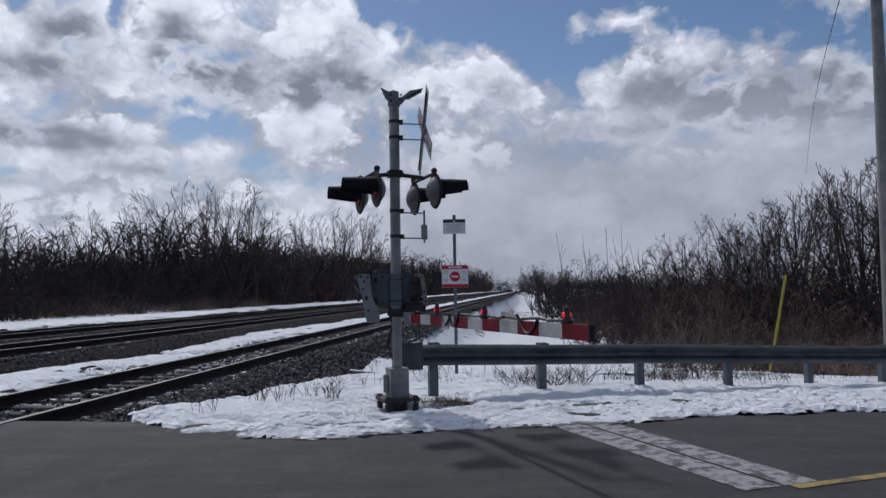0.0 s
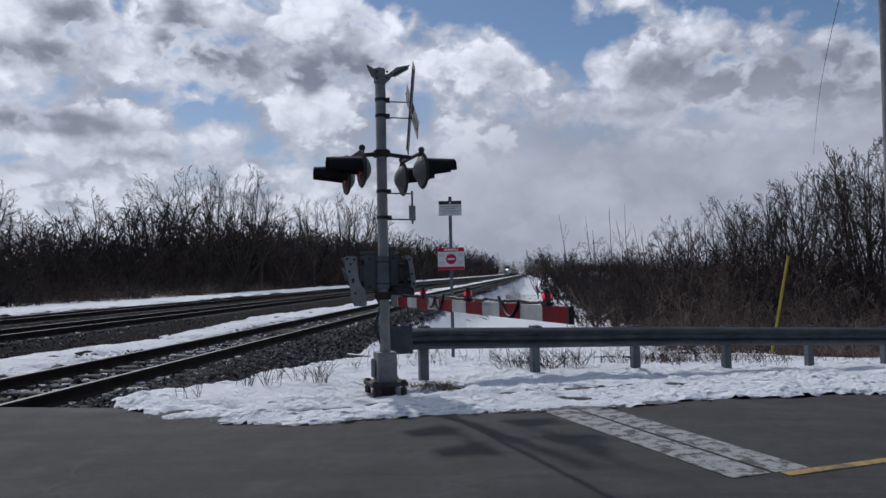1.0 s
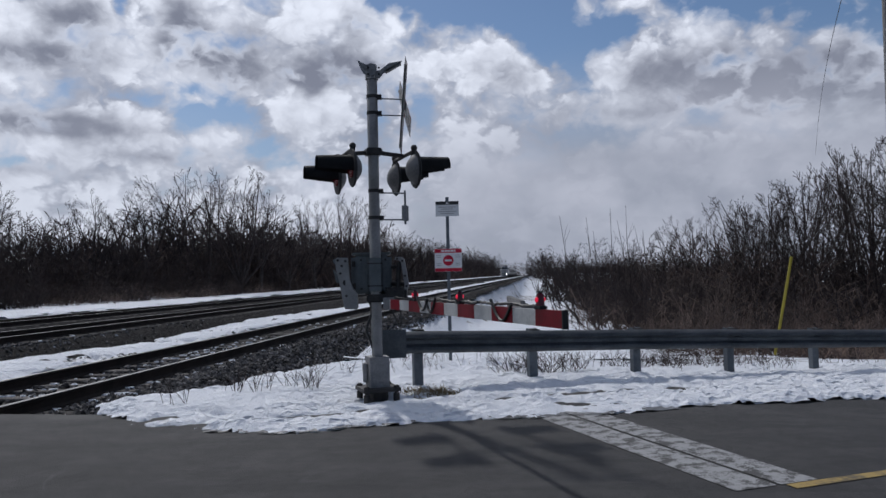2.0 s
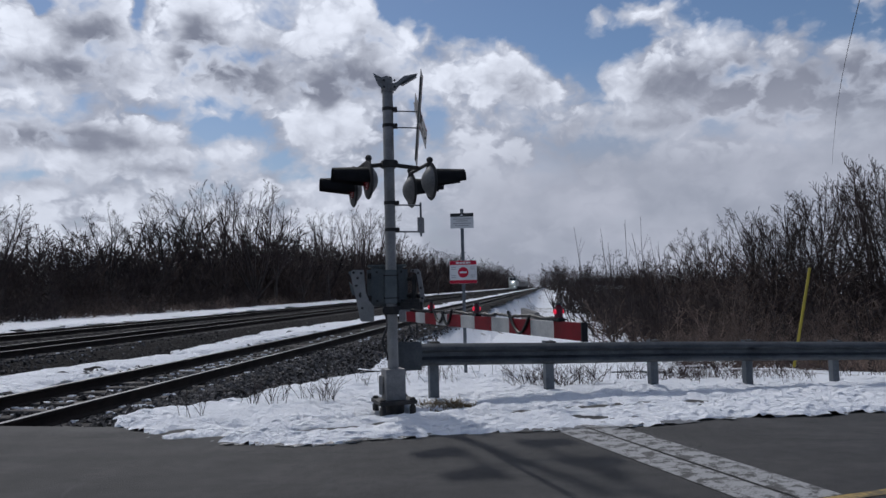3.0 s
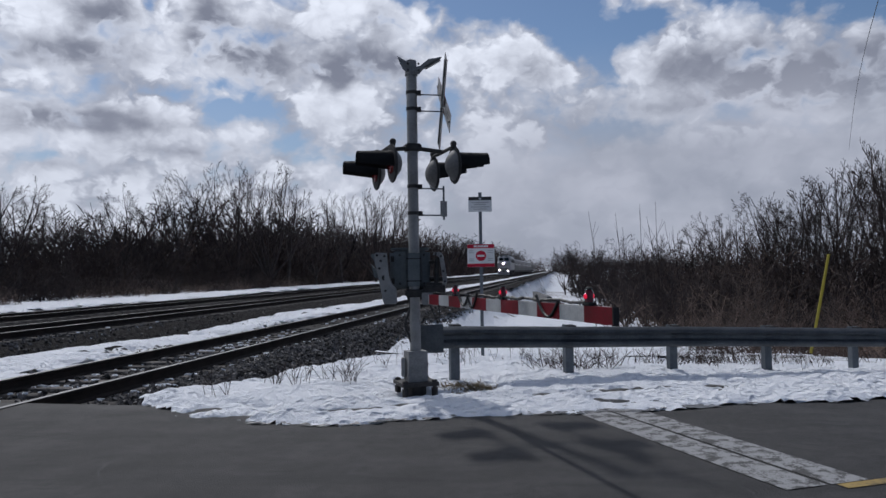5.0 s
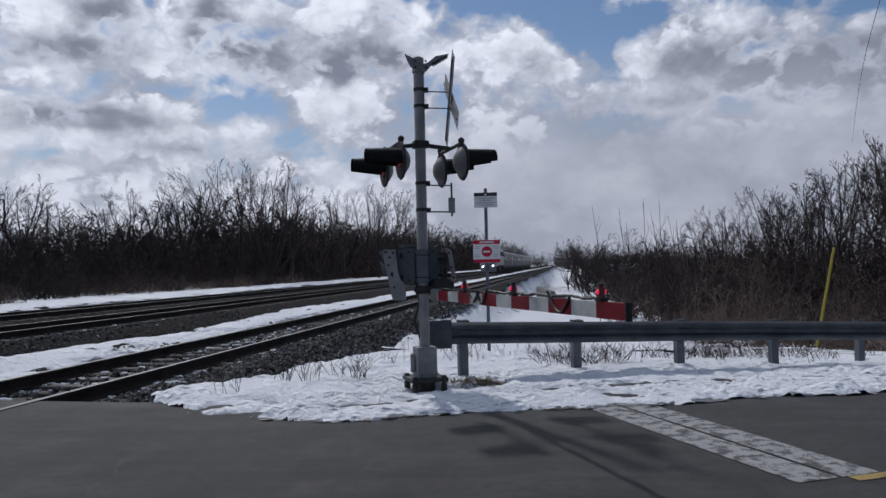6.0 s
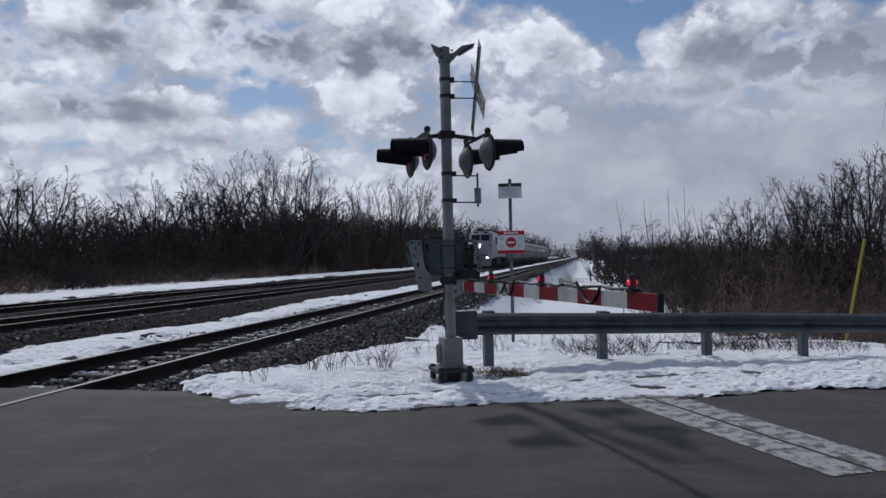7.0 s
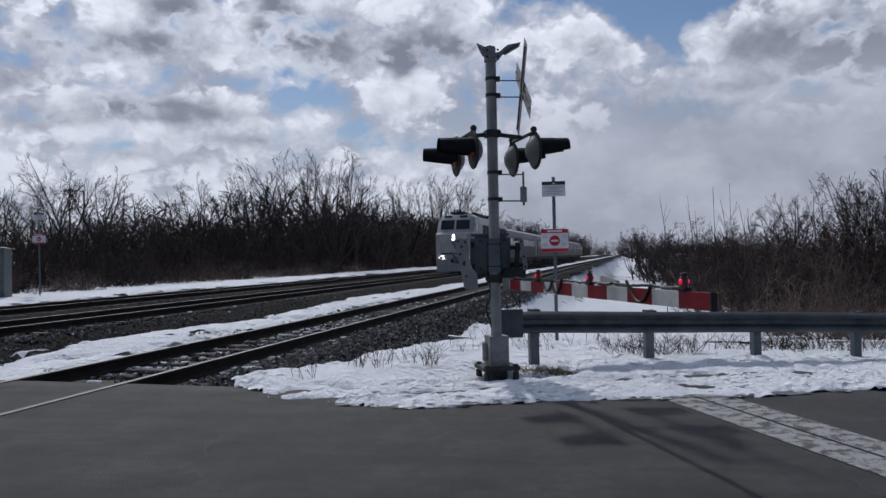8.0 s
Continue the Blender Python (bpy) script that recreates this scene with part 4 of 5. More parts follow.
# ---- guardrail ----
def guardrail():
    t = thing("guardrail", "weathered galvanised steel guardrail with rounded end beside the road", "guardrail")
    posts = [Vector((-0.04, 9.55, 0)) + E * (1.49 * k) for k in range(14)]

    def top(a):
        return 0.672 + float(np.interp(a, [3.2, 4.7, 6.2, 7.7, 9.2, 10.7, 30], [0, -0.062, -0.117, -0.185, -0.255, -0.325, -1.24]))

    wave = [(0.0, 0.0), (0.03, -0.004), (0.070, -0.040), (0.070, -0.072), (0.018, -0.105), (0.018, -0.150), (0.070, -0.183), (0.070, -0.215), (0.03, -0.252), (0.0, -0.256)]
    a0 = E.dot(posts[0])
    for k in range(14):
        hi = a0 + 1.49 * (k + 1)
        lo = a0 - 0.22 if k == 0 else a0 + 1.49 * k - 0.12
        bm = bmesh.new()
        rows = []
        for i in range(9):
            a = lo + (hi - lo) * i / 8
            p = E * a + N * (N.dot(posts[0]) - 0.115)
            rows.append([bm.verts.new(p - N * (u + 0.004 * (k % 2)) + Vector((0, 0, top(a) + v))) for u, v in wave])
        for r, s in zip(rows, rows[1:]):
            for i in range(len(wave) - 1):
                bm.faces.new((r[i], r[i + 1], s[i + 1], s[i]))
        bmesh.ops.solidify(bm, geom=bm.faces[:], thickness=0.006)
        part("beam", bm, GALV, t, smooth=True)
    # flared end piece
    bm = bmesh.new()
    rows = []
    for i in range(12):
        u = i / 11
        a = a0 - 0.20 - 0.30 * math.sin(u * 1.75)
        back = 0.13 * (1 - math.cos(u * 1.75))
        p = E * a + N * (N.dot(posts[0]) - 0.205 + back)
        rows.append([bm.verts.new(p + Vector((0, 0, top(a) + 0.035 - 0.325 * j / 6 )) - N * 0.012 * math.sin(j * 3.14 / 6)) for j in range(7)])
    for r, s in zip(rows, rows[1:]):
        for j in range(6):
            bm.faces.new((r[j], r[j + 1], s[j + 1], s[j]))
    bmesh.ops.solidify(bm, geom=bm.faces[:], thickness=0.006)
    part("end_terminal", bm, GALV, t, "rounded guardrail end piece", smooth=True)
    for k, p in enumerate(posts):
        a = E.dot(p)
        m = Matrix.Translation((p.x, p.y, top(a))) @ pose(0, 0, 0, 0, 0, ROAD_ANGLE)
        post = part("post", prism(bmesh.new(), [(-0.055, -0.03), (0.055, -0.03), (0.055, 0.05), (0.045, 0.05), (0.045, -0.018), (-0.045, -0.018), (-0.045, 0.05), (-0.055, 0.05)], -1.1, 0.02, "z", m), GALV, t)
        bm = box(bmesh.new(), (-0.05, -0.115, -0.25), (0.05, -0.032, 0.015), m)
        part("block", bm, IRON, post)
        part("bolt", rod(bmesh.new(), m @ Vector((0, -0.135, -0.15)), m @ Vector((0, -0.12, -0.15)), 0.018, n=8), GALV, post)
    return t


# ---- signs and poles ----
def warning_sign(m, label, group="warning signs"):
    t = thing("warning_sign_post", label, "sign post", m, group)
    part("post", box(bmesh.new(), (-0.03, -0.015, -0.5), (0.03, 0.012, 3.06)), GALV, t)
    bm = bmesh.new()
    for k in range(26):
        rod(bm, (0, -0.0165, 0.2 + 0.105 * k), (0, -0.0145, 0.2 + 0.105 * k), 0.007, n=6)
    tagged(part("hole", bm, SIGN_DARK, t), kind="stuff")
    s = part("upper_sign", box(bmesh.new(), (-0.215, -0.024, 2.70), (0.215, -0.018, 2.98)), SIGN_WHITE, t, "white sign with a black band", bevel=0.002)
    part("band", box(bmesh.new(), (-0.213, -0.0275, 2.915), (0.213, -0.0245, 2.978)), SIGN_DARK, s)
    part("mark", prism(bmesh.new(), [(-0.03, 2.93), (0.03, 2.93), (0, 2.965)], -0.030, -0.0278), SIGN_WHITE, s)
    for z, w in ((2.872, 0.16), (2.835, 0.11), (2.79, 0.17), (2.75, 0.13)):
        part("print", box(bmesh.new(), (-w, -0.0265, z - 0.007), (w, -0.0245, z + 0.007)), PRINT, s)
    s = part("lower_sign", box(bmesh.new(), (-0.25, -0.024, 1.68), (0.25, -0.018, 2.10)), SIGN_WHITE, t, "white sign with red bands and no-entry disc", bevel=0.002)
    part("band", box(bmesh.new(), (-0.248, -0.0275, 2.025), (0.248, -0.0245, 2.098)), SIGN_RED, s)
    part("band", box(bmesh.new(), (-0.248, -0.0275, 1.682), (0.248, -0.0245, 1.742)), SIGN_RED, s)
    for x, w in ((-0.10, 0.028), (-0.04, 0.02), (0.015, 0.026), (0.075, 0.024), (0.12, 0.014)):
        part("print", box(bmesh.new(), (x - w, -0.0295, 2.045), (x + w, -0.0277, 2.078)), SIGN_WHITE, s)
    d = pose(0, -0.0245, 1.885, 90, 0, 0)
    part("disc", lathe(bmesh.new(), [(0.0, 0.003), (0.097, 0.003), (0.097, 0.0)], d, 32), SIGN_RED, s)
    part("bar", box(bmesh.new(), (-0.065, -0.0305, 1.868), (0.065, -0.0278, 1.902)), SIGN_WHITE, s)
    for side in (-1, 1):
        for z in (1.98, 1.945, 1.83, 1.795):
            part("print", box(bmesh.new(), (side * 0.175 - 0.045, -0.0265, z - 0.007), (side * 0.175 + 0.045, -0.0245, z + 0.007)), PRINT, s)
    return t


def marker_post():
    t = thing("marker_post", "leaning yellow plastic utility marker post behind the guardrail", "marker post", Matrix.Translation((6.72, 15.65, -0.4)) @ pose(0, 0, 0, 0, 12.5, 8))
    part("stake", prism(bmesh.new(), [(-0.023, -0.010), (0.023, -0.010), (0.026, 0.010), (0.0, 0.016), (-0.026, 0.010)], 0, 1.97, "z"), YELLOW, t, bevel=0.004)
    return t


def utility_pole():
    t = thing("utility_pole", "tall grey concrete utility pole beside the road", "utility pole", pose(12.98, 22, -1.3))
    part("shaft", rod(bmesh.new(), (0, 0, 0), (0, 0, 12.4), 0.22, 0.15, 20), POLE_GREY, t, smooth=True)
    return t


def wire():
    pts = []
    a, b = Vector((8.0, 14.2, 7.7)), Vector((36, 74, 12.2))
    for k in range(25):
        u = k / 24
        p = a.lerp(b, u)
        pts.append(p + Vector((0, 0, 1.45 * math.sin(u * math.pi) * 1.0)))
    ob = part("overhead_wire", tube(bmesh.new(), pts, 0.011), RUBBER, None)
    return tagged(ob, "thin black overhead service wire", "wire")


# ---- bare trees and brush ----
def branches(segs, sides=4):
    """Tapered prisms for segments (p, q, r0, r1), as vertices and faces."""
    verts, faces = [], []
    for p, q, r0, r1 in segs:
        d = (q - p)
        if d.length < 1e-6:
            continue
        u = d.orthogonal().normalized()
        v = d.cross(u).normalized()
        k = len(verts)
        n = sides if r0 > 0.02 else 3
        for c, r in ((p, r0), (q, r1)):
            for i in range(n):
                a = 6.2832 * i / n
                verts.append(c + (u * math.cos(a) + v * math.sin(a)) * r)
        for i in range(n):
            j = (i + 1) % n
            faces.append((k + i, k + j, k + n + j, k + n + i))
    return verts, faces


def shoot(segs, r, p, d, length, rad, tip, n, level, counts, wide, up):
    """One long bent branch; side shoots leave it all along, shorter towards its end, and carry finer ones in turn."""
    marks = []
    for i in range(n):
        d = (d + Vector((r.gauss(0, 0.07), r.gauss(0, 0.07), r.gauss(0, 0.04) + up))).normalized()
        q = p + d * (length / n)
        r0, r1 = rad + (tip - rad) * i / n, rad + (tip - rad) * (i + 1) / n
        segs.append((p, q, r0, r1))
        marks.append((p, q, d, r1))
        p = q
    if level == 0:
        return
    for k in range(counts[0]):
        u = 0.18 + 0.80 * (k + r.random()) / counts[0]
        i = min(n - 1, int(u * n))
        a, b, dd, rr = marks[i]
        o = a.lerp(b, u * n - i)
        side = dd.orthogonal().normalized()
        side.rotate(Matrix.Rotation(r.uniform(0, 6.2832), 3, dd))
        e = (dd + side * wide * r.uniform(0.7, 1.25)).normalized()
        shoot(segs, r, o, e, length * (0.16 + 0.44 * (1 - u)) * r.uniform(0.75, 1.2), max(0.010, rr * 0.58), 0.007, max(1, n - 3), level - 1, counts[1:], wide, up)


def bare_tree(seed, height, stems, fork, lean, label, wide=0.75, up=0.03, rad=0.15, counts=(9, 6, 3)):
    """Trunk up to the fork, then long limbs that fan out by lean."""
    r = random.Random(seed)
    t = thing("bare_tree", label, "tree", None, "bare trees of the wood")
    low, high = [], []
    top = Vector((r.uniform(-0.2, 0.2), r.uniform(-0.2, 0.2), height * fork))
    low.append((Vector((0, 0, -0.3)), top, rad * 1.3, rad))
    for k in range(stems):
        a = 6.2832 * (k + r.uniform(-0.25, 0.25)) / stems
        out = lean * r.uniform(0.35, 1.1) if k else lean * 0.15
        d = Vector((math.cos(a) * out, math.sin(a) * out, 1)).normalized()
        p = top - Vector((0, 0, height * fork * r.uniform(0, 0.35)))
        length = height * (1 - fork) * r.uniform(0.72, 1.0)
        q = p + d * length * 0.22
        low.append((p, q, rad * 0.66, rad * 0.52))
        shoot(high, r, q, d, length * 0.78, rad * 0.50, 0.014, 6, 3, counts, wide, up)
    mesh_object("trunk", *branches(low, 8), BARK, t, True)
    mesh_object("crown", *branches(high, 4), TWIG, t)
    return t


def thicket(seed, name, label, width, depth, height, stems, material, twig=0.011, low=0.35):
    """A patch of brush: clumps of bent stems with many fine side shoots, domed at the top."""
    r = random.Random(seed)
    segs = []
    clumps = [(r.uniform(-width, width), r.uniform(-depth, depth), r.uniform(low, 1.0)) for _ in range(9)]
    for k in range(stems):
        cx, cy, ch = clumps[k % 9]
        p = Vector((cx + r.gauss(0, 0.35), cy + r.gauss(0, 0.3), -0.2))
        out = Vector((r.gauss(0, 0.5), r.gauss(0, 0.5), 1))
        h = height * ch * r.uniform(0.72, 1.0) / max(1.0, out.length ** 1.5)
        d = out.normalized()
        rad = twig * r.uniform(1.1, 2.2)
        n = 4
        for i in range(n):
            d = (d + Vector((r.gauss(0, 0.16), r.gauss(0, 0.16), 0.04))).normalized()
            q = p + d * (h / n)
            segs.append((p, q, rad, rad * 0.78))
            for _ in range(3 if i else 2):
                o = p.lerp(q, r.uniform(0.1, 1))
                s = (d * 0.8 + Vector((r.gauss(0, 0.8), r.gauss(0, 0.8), r.uniform(-0.3, 0.4)))).normalized()
                e = o + s * h * r.uniform(0.10, 0.24)
                segs.append((o, e, rad * 0.55, twig * 0.4))
                f = o.lerp(e, r.uniform(0.3, 0.9))
                s2 = (s + Vector((r.gauss(0, 0.8), r.gauss(0, 0.8), r.uniform(-0.2, 0.4)))).normalized()
                segs.append((f, f + s2 * h * r.uniform(0.07, 0.16), twig * 0.55, twig * 0.35))
            p, rad = q, rad * 0.78
    ob = mesh_object(name, *branches(segs, 3), material)
    return tagged(ob, label, "brush", "brush of the wood", "stuff")


def place(c, y, z=None):
    x = c + SLOPE * y
    return x, y, float(ground_z(np.float64(x), np.float64(y))) if z is None else z


def wood():
    r = random.Random(11)
    trees = [
        bare_tree(1, 12.0, 5, 0.22, 0.45, "tall bare grey tree with many upright limbs", 0.60, 0.05),
        bare_tree(2, 10.0, 6, 0.30, 0.85, "bare round-crowned tree with fine dense twigs", 0.95, 0.02, 0.16, (10, 7, 3)),
        bare_tree(3, 10.0, 9, 0.06, 0.75, "bare many-stemmed tree spreading from its base", 0.62, 0.04, 0.14, (9, 5, 3)),
        bare_tree(4, 11.0, 4, 0.26, 0.55, "bare slender tree with forked limbs", 0.75, 0.03),
        bare_tree(5, 8.0, 7, 0.10, 0.95, "low bare tree at the wood's edge", 0.90, 0.02, 0.11, (9, 6, 3)),
    ]
    tall = [max((v.co.z for ch in t.children for v in ch.data.vertices)) for t in trees]
    # kind, x, y, height of the crown's top
    spots = [(3, -31.6, 42, 7.0), (4, -33.1, 46, 6.4), (1, -29.6, 44, 7.2), (3, -27.8, 43, 7.6), (1, -27.4, 45.5, 7.8), (4, -27.1, 48, 5.1), (2, -26.4, 50, 6.0), (4, -25.6, 52, 4.9),
             (1, -27.2, 60, 9.0), (1, -24.9, 65, 9.7), (2, -21.8, 70, 11.8), (2, -19.4, 72, 11.9), (0, -18.2, 75, 10.4), (4, -16.5, 80, 8.0),
             (0, -15.8, 92, 11.2), (2, -12.4, 98, 12.1), (0, -10.8, 100, 11.6), (4, -9.0, 104, 9.4), (4, -22.5, 84, 7.5), (4, -27, 80, 7.0), (4, -31, 64, 6.5), (4, -36, 58, 6.5),
             (1, -7.6, 140, 8.3), (1, -4.8, 160, 9.8), (4, -9.5, 128, 8.0), (1, -1.0, 200, 10.6), (4, 9.5, 290, 12.5), (1, 20, 390, 14.0), (4, 3.0, 235, 10.5), (4, 30, 480, 14.5),
             (4, -38, 44, 6.0), (3, -41, 50, 7.0), (4, -36, 38, 6.0), (3, -34, 34, 7.5), (4, -30, 31, 6.0), (1, -27.0, 26, 8.0),
             (4, 15.8, 132, 5.0), (4, 17.4, 126, 6.2), (4, 19.2, 122, 6.2), (4, 20.4, 114, 5.8), (4, 20.5, 101, 5.6), (3, 22.8, 96, 5.6), (4, 24.6, 90, 5.8), (3, 24.6, 80, 6.6),
             (3, 24.9, 76, 6.8), (2, 25.5, 72, 6.7), (3, 25.9, 68, 7.2), (0, 25.6, 64, 7.4), (2, 25.5, 60, 7.8), (0, 28.8, 62, 10.0), (0, 30.4, 56, 10.7),
             (2, 31.2, 54, 10.6), (1, 32.4, 52, 10.7), (0, 34, 50, 11.0), (3, 28.0, 66, 8.6), (3, 27.2, 58, 8.2), (0, 33, 60, 11.0), (1, 36, 54, 11.5), (2, 29, 52, 8.6), (4, 26, 54, 6.5), (4, 31, 48, 7.5),
             (4, 27, 210, 8.0), (1, 33, 260, 10.0), (4, 42, 330, 12.0), (4, 48, 400, 13.0)]
    for y in np.arange(27, 120, 8.5):
        spots.append((r.choice((4, 4, 3, 1)), SLOPE * y - 33.0 + r.uniform(-2.2, 2.2), y + r.uniform(-2, 2), (4.4 + 0.022 * y) * r.uniform(0.85, 1.2)))
    for x in np.arange(17, 34, 2.2):
        spots.append((4, x + r.uniform(-0.8, 0.8), 78 - (x - 17) * 1.3 + r.uniform(-3, 3), 4.0 + 0.10 * (x - 17) + r.uniform(-0.5, 0.8)))
    used = set()
    for k, x, y, top in spots:
        z = float(ground_z(np.float64(x), np.float64(y)))
        m = Matrix.Translation((x, y, z)) @ pose(0, 0, 0, r.uniform(-3, 3), r.uniform(-3, 3), r.uniform(0, 360)) @ Matrix.Scale((top - z) / tall[k] * r.uniform(0.97, 1.03), 4)
        if k not in used:
            trees[k].matrix_basis = m
            used.add(k)
        else:
            copy_thing(trees[k], Matrix()).matrix_basis = m
    hs = (3.6, 4.4, 3.2, 4.8)
    brush = [thicket(20 + k, "brush", "dense dark brown leafless brush at the wood's edge", 2.5, 1.6, h, 42, BRUSH if k % 2 else TWIG, 0.022, 0.55) for k, h in enumerate(hs)]
    dense = [thicket(60 + k, "brush", "dense dark leafless woodland undergrowth", 2.6, 1.6, h, 42, BRUSH if k % 2 else TWIG, 0.026, 0.8) for k, h in enumerate(hs)]
    pale = [thicket(40 + k, "brush", "pale brown leafless shrubs behind the guardrail", 2.4, 1.5, h, 46, BRUSH_PALE, 0.012, 0.5) for k, h in enumerate(hs)]
    # x, y, height of the top
    spots = []
    for y in np.concatenate([np.arange(22, 84, 3.3), np.arange(84, 200, 6.0), np.arange(200, 560, 13)]):
        far = 0.85 if y < 60 else 1.2 if y < 84 else 1.8 if y < 200 else 2.4
        for c, h in ((-26.6, 1.1), (-28.6, 2.6), (-31.5, 4.6), (-36.0, 6.6), (-42.0, 7.6)):
            if y > 200 and c in (-26.6, -31.5, -42.0):
                continue
            if c > -28 and (36 < y < 42 or r.random() < 0.3):
                continue
            spots.append((c + r.uniform(-0.9, 0.9) + SLOPE * y, y + r.uniform(-1.2, 1.2), h * far * r.uniform(0.8, 1.1)))
    for y, x0, x1, h in ((24, 7.0, 24, 0.35), (28.5, 6.8, 30, 1.0), (33, 7.2, 30, 1.7), (39, 8.6, 32, 2.7), (46, 9.8, 34, 3.6), (54, 11.0, 36, 4.2), (63, 12.3, 38, 5.0), (74, 14, 38, 5.4), (88, 15.5, 40, 5.8), (104, 16, 42, 6.2), (126, 15.0, 38, 5.4), (145, 19, 44, 5.2), (180, 25, 50, 6.2), (230, 32, 60, 7.5), (300, 42, 80, 8.5), (380, 50, 90, 10), (470, 60, 110, 11)):
        x = x0 + 1.2 + 0.022 * y
        while x < x1:
            spots.append((x, y + r.uniform(-1.6, 1.6), h * r.uniform(0.75, 1.12) * (1 if x > x0 + 4.5 else 0.7)))
            x += (3.0 if y < 60 else 3.8 if y < 140 else 8.0) * r.uniform(0.8, 1.2)
    for x in np.arange(-30, 90, 9):
        spots.append((x + 20, 640 + r.uniform(-20, 20), 14 * r.uniform(0.7, 1.15)))
    placed = set()
    for k, (x, y, top) in enumerate(spots):
        b = (pale if (0 < x and y < 42 and k % 5) or (x < 0 and top < 1.4) else dense if (y > 44 and x > 0) or x - SLOPE * y < -30 or y > 120 else brush)[k % 4]
        z = float(ground_z(np.float64(x), np.float64(y)))
        sc = max(0.3, (top - z) / hs[k % 4])
        m = Matrix.Translation((x, y, z)) @ pose(0, 0, 0, 0, 0, r.uniform(0, 360)) @ Matrix.Diagonal((max(sc, 0.9), max(sc, 0.9), sc, 1))
        if b.name not in placed:
            placed.add(b.name)
            b.matrix_basis = m
        else:
            ob = b.copy()
            scene.collection.objects.link(ob)
            ob.matrix_basis = m
    # single tall shoots above the brush
    segs = []
    for x, y, top in ((5.4, 35, 3.9), (6.6, 35, 3.8), (7.0, 35.5, 3.2), (7.7, 35, 4.2), (8.0, 35, 3.6), (8.4, 35, 4.3), (8.9, 35.5, 3.4), (9.4, 36, 3.2)):
        p = Vector((x + r.uniform(0.2, 0.5), y, -1.6))
        q = Vector((x + r.uniform(0.0, 0.25), y, top * 0.6))
        segs += [(p, q, 0.022, 0.015), (q, Vector((x, y, top)), 0.015, 0.007)]
        for _ in range(5):
            w = q.lerp(Vector((x, y, top)), r.uniform(-0.6, 0.6))
            segs.append((w, w + Vector((r.uniform(-0.35, 0.35), r.uniform(-0.3, 0.3), r.uniform(0.4, 0.9))), 0.009, 0.005))
    tagged(mesh_object("tall_shoots", *branches(segs, 3), TWIG), "tall thin leafless shoots rising from the brush", "brush", kind="stuff")


# ---- the train ----
def locomotive():
    """Origin under the front face at rail height; the nose looks along -y, the body runs to +y."""
    t = thing("locomotive", "silver grey diesel passenger locomotive with lit headlights", "locomotive")
    up = 1.1
    side = [(-1.5, 1.15), (1.5, 1.15), (1.52, 2.6), (1.50, 3.6), (1.25, 4.05), (0.7, 4.28), (-0.7, 4.28), (-1.25, 4.05), (-1.50, 3.6), (-1.52, 2.6)]
    bm = prism(bmesh.new(), side, 3.1, 17.2)
    part("body", bm, TRAIN_SILVER, t, bevel=0.03)
    # cab: nose, sloped windscreen, roof
    prof = [(0.0, 0.95), (0.0, 2.75), (0.12, 2.85), (0.45, 2.9), (0.95, 3.85), (1.35, 4.2), (3.1, 4.25), (3.1, 1.15), (0.6, 0.95)]
    bm = bmesh.new()
    rings = []
    for x, inset in ((-1.5, 0.28), (-1.05, 0.0), (1.05, 0.0), (1.5, 0.28)):
        rings.append([bm.verts.new((x, y + (inset if y < 1.0 else 0), z - (0.22 if abs(x) > 1.3 and z > 3.8 else 0))) for y, z in prof])
    for a, b in zip(rings, rings[1:]):
        for i in range(len(prof)):
            j = (i + 1) % len(prof)
            bm.faces.new((a[i], a[j], b[j], b[i]))
    bm.faces.new(rings[0][::-1]), bm.faces.new(rings[-1])
    cab = part("cab", bm, TRAIN_SILVER, t, bevel=0.03)
    s = Matrix.Translation((0, 0.60, 3.12)) @ pose(0, 0, 0, -28, 0, 0)
    for x in (-0.62, 0.62):
        part("windscreen", box(bmesh.new(), (x - 0.54, -0.055, -0.04), (x + 0.54, -0.015, 0.74), s), GLASS_DARK, cab, "dark tinted windscreen", bevel=0.03)
    for x in (-1, 1):
        part("side_window", box(bmesh.new(), (x * 1.50 - 0.03, 1.4, 2.95), (x * 1.50 + 0.03, 2.2, 3.6)), GLASS_DARK, cab)
        part("door", box(bmesh.new(), (x * 1.51 - 0.02, 2.35, 1.3), (x * 1.51 + 0.02, 2.95, 3.3)), TRAIN_SILVER, cab)
        part("number_board", box(bmesh.new(), (x * 0.62 - 0.3, 1.08, 3.93), (x * 0.62 + 0.3, 1.2, 4.13)), GLASS_DARK, cab)
    part("headlight_case", box(bmesh.new(), (-0.14, -0.05, 2.25), (0.14, 0.03, 2.75)), TRAIN_DARK, cab, bevel=0.02)
    for z in (2.40, 2.62):
        part("headlight", lathe(bmesh.new(), [(0.0, 0.03), (0.045, 0.02), (0.06, 0.0)], pose(0, -0.05, z, 90, 0, 0), 16), HEADLIGHT, cab, "lit white headlight")
    for x in (-0.95, 0.95):
        part("ditch_light", lathe(bmesh.new(), [(0.0, 0.03), (0.05, 0.02), (0.062, 0.0)], pose(x, -0.16, 1.08, 90, 0, 0), 16), DITCH_LIGHT, cab, "lit white ditch light")
        # added deep tube: cuts off the ditch light's glow when seen off its axis
        part("ditch_light_shroud", lathe(bmesh.new(), [(0.09, -0.05), (0.09, 0.80), (0.105, 0.80), (0.105, -0.05)], pose(x, -0.16, 1.08, 90, 0, 0), 20), TRAIN_DARK, cab)
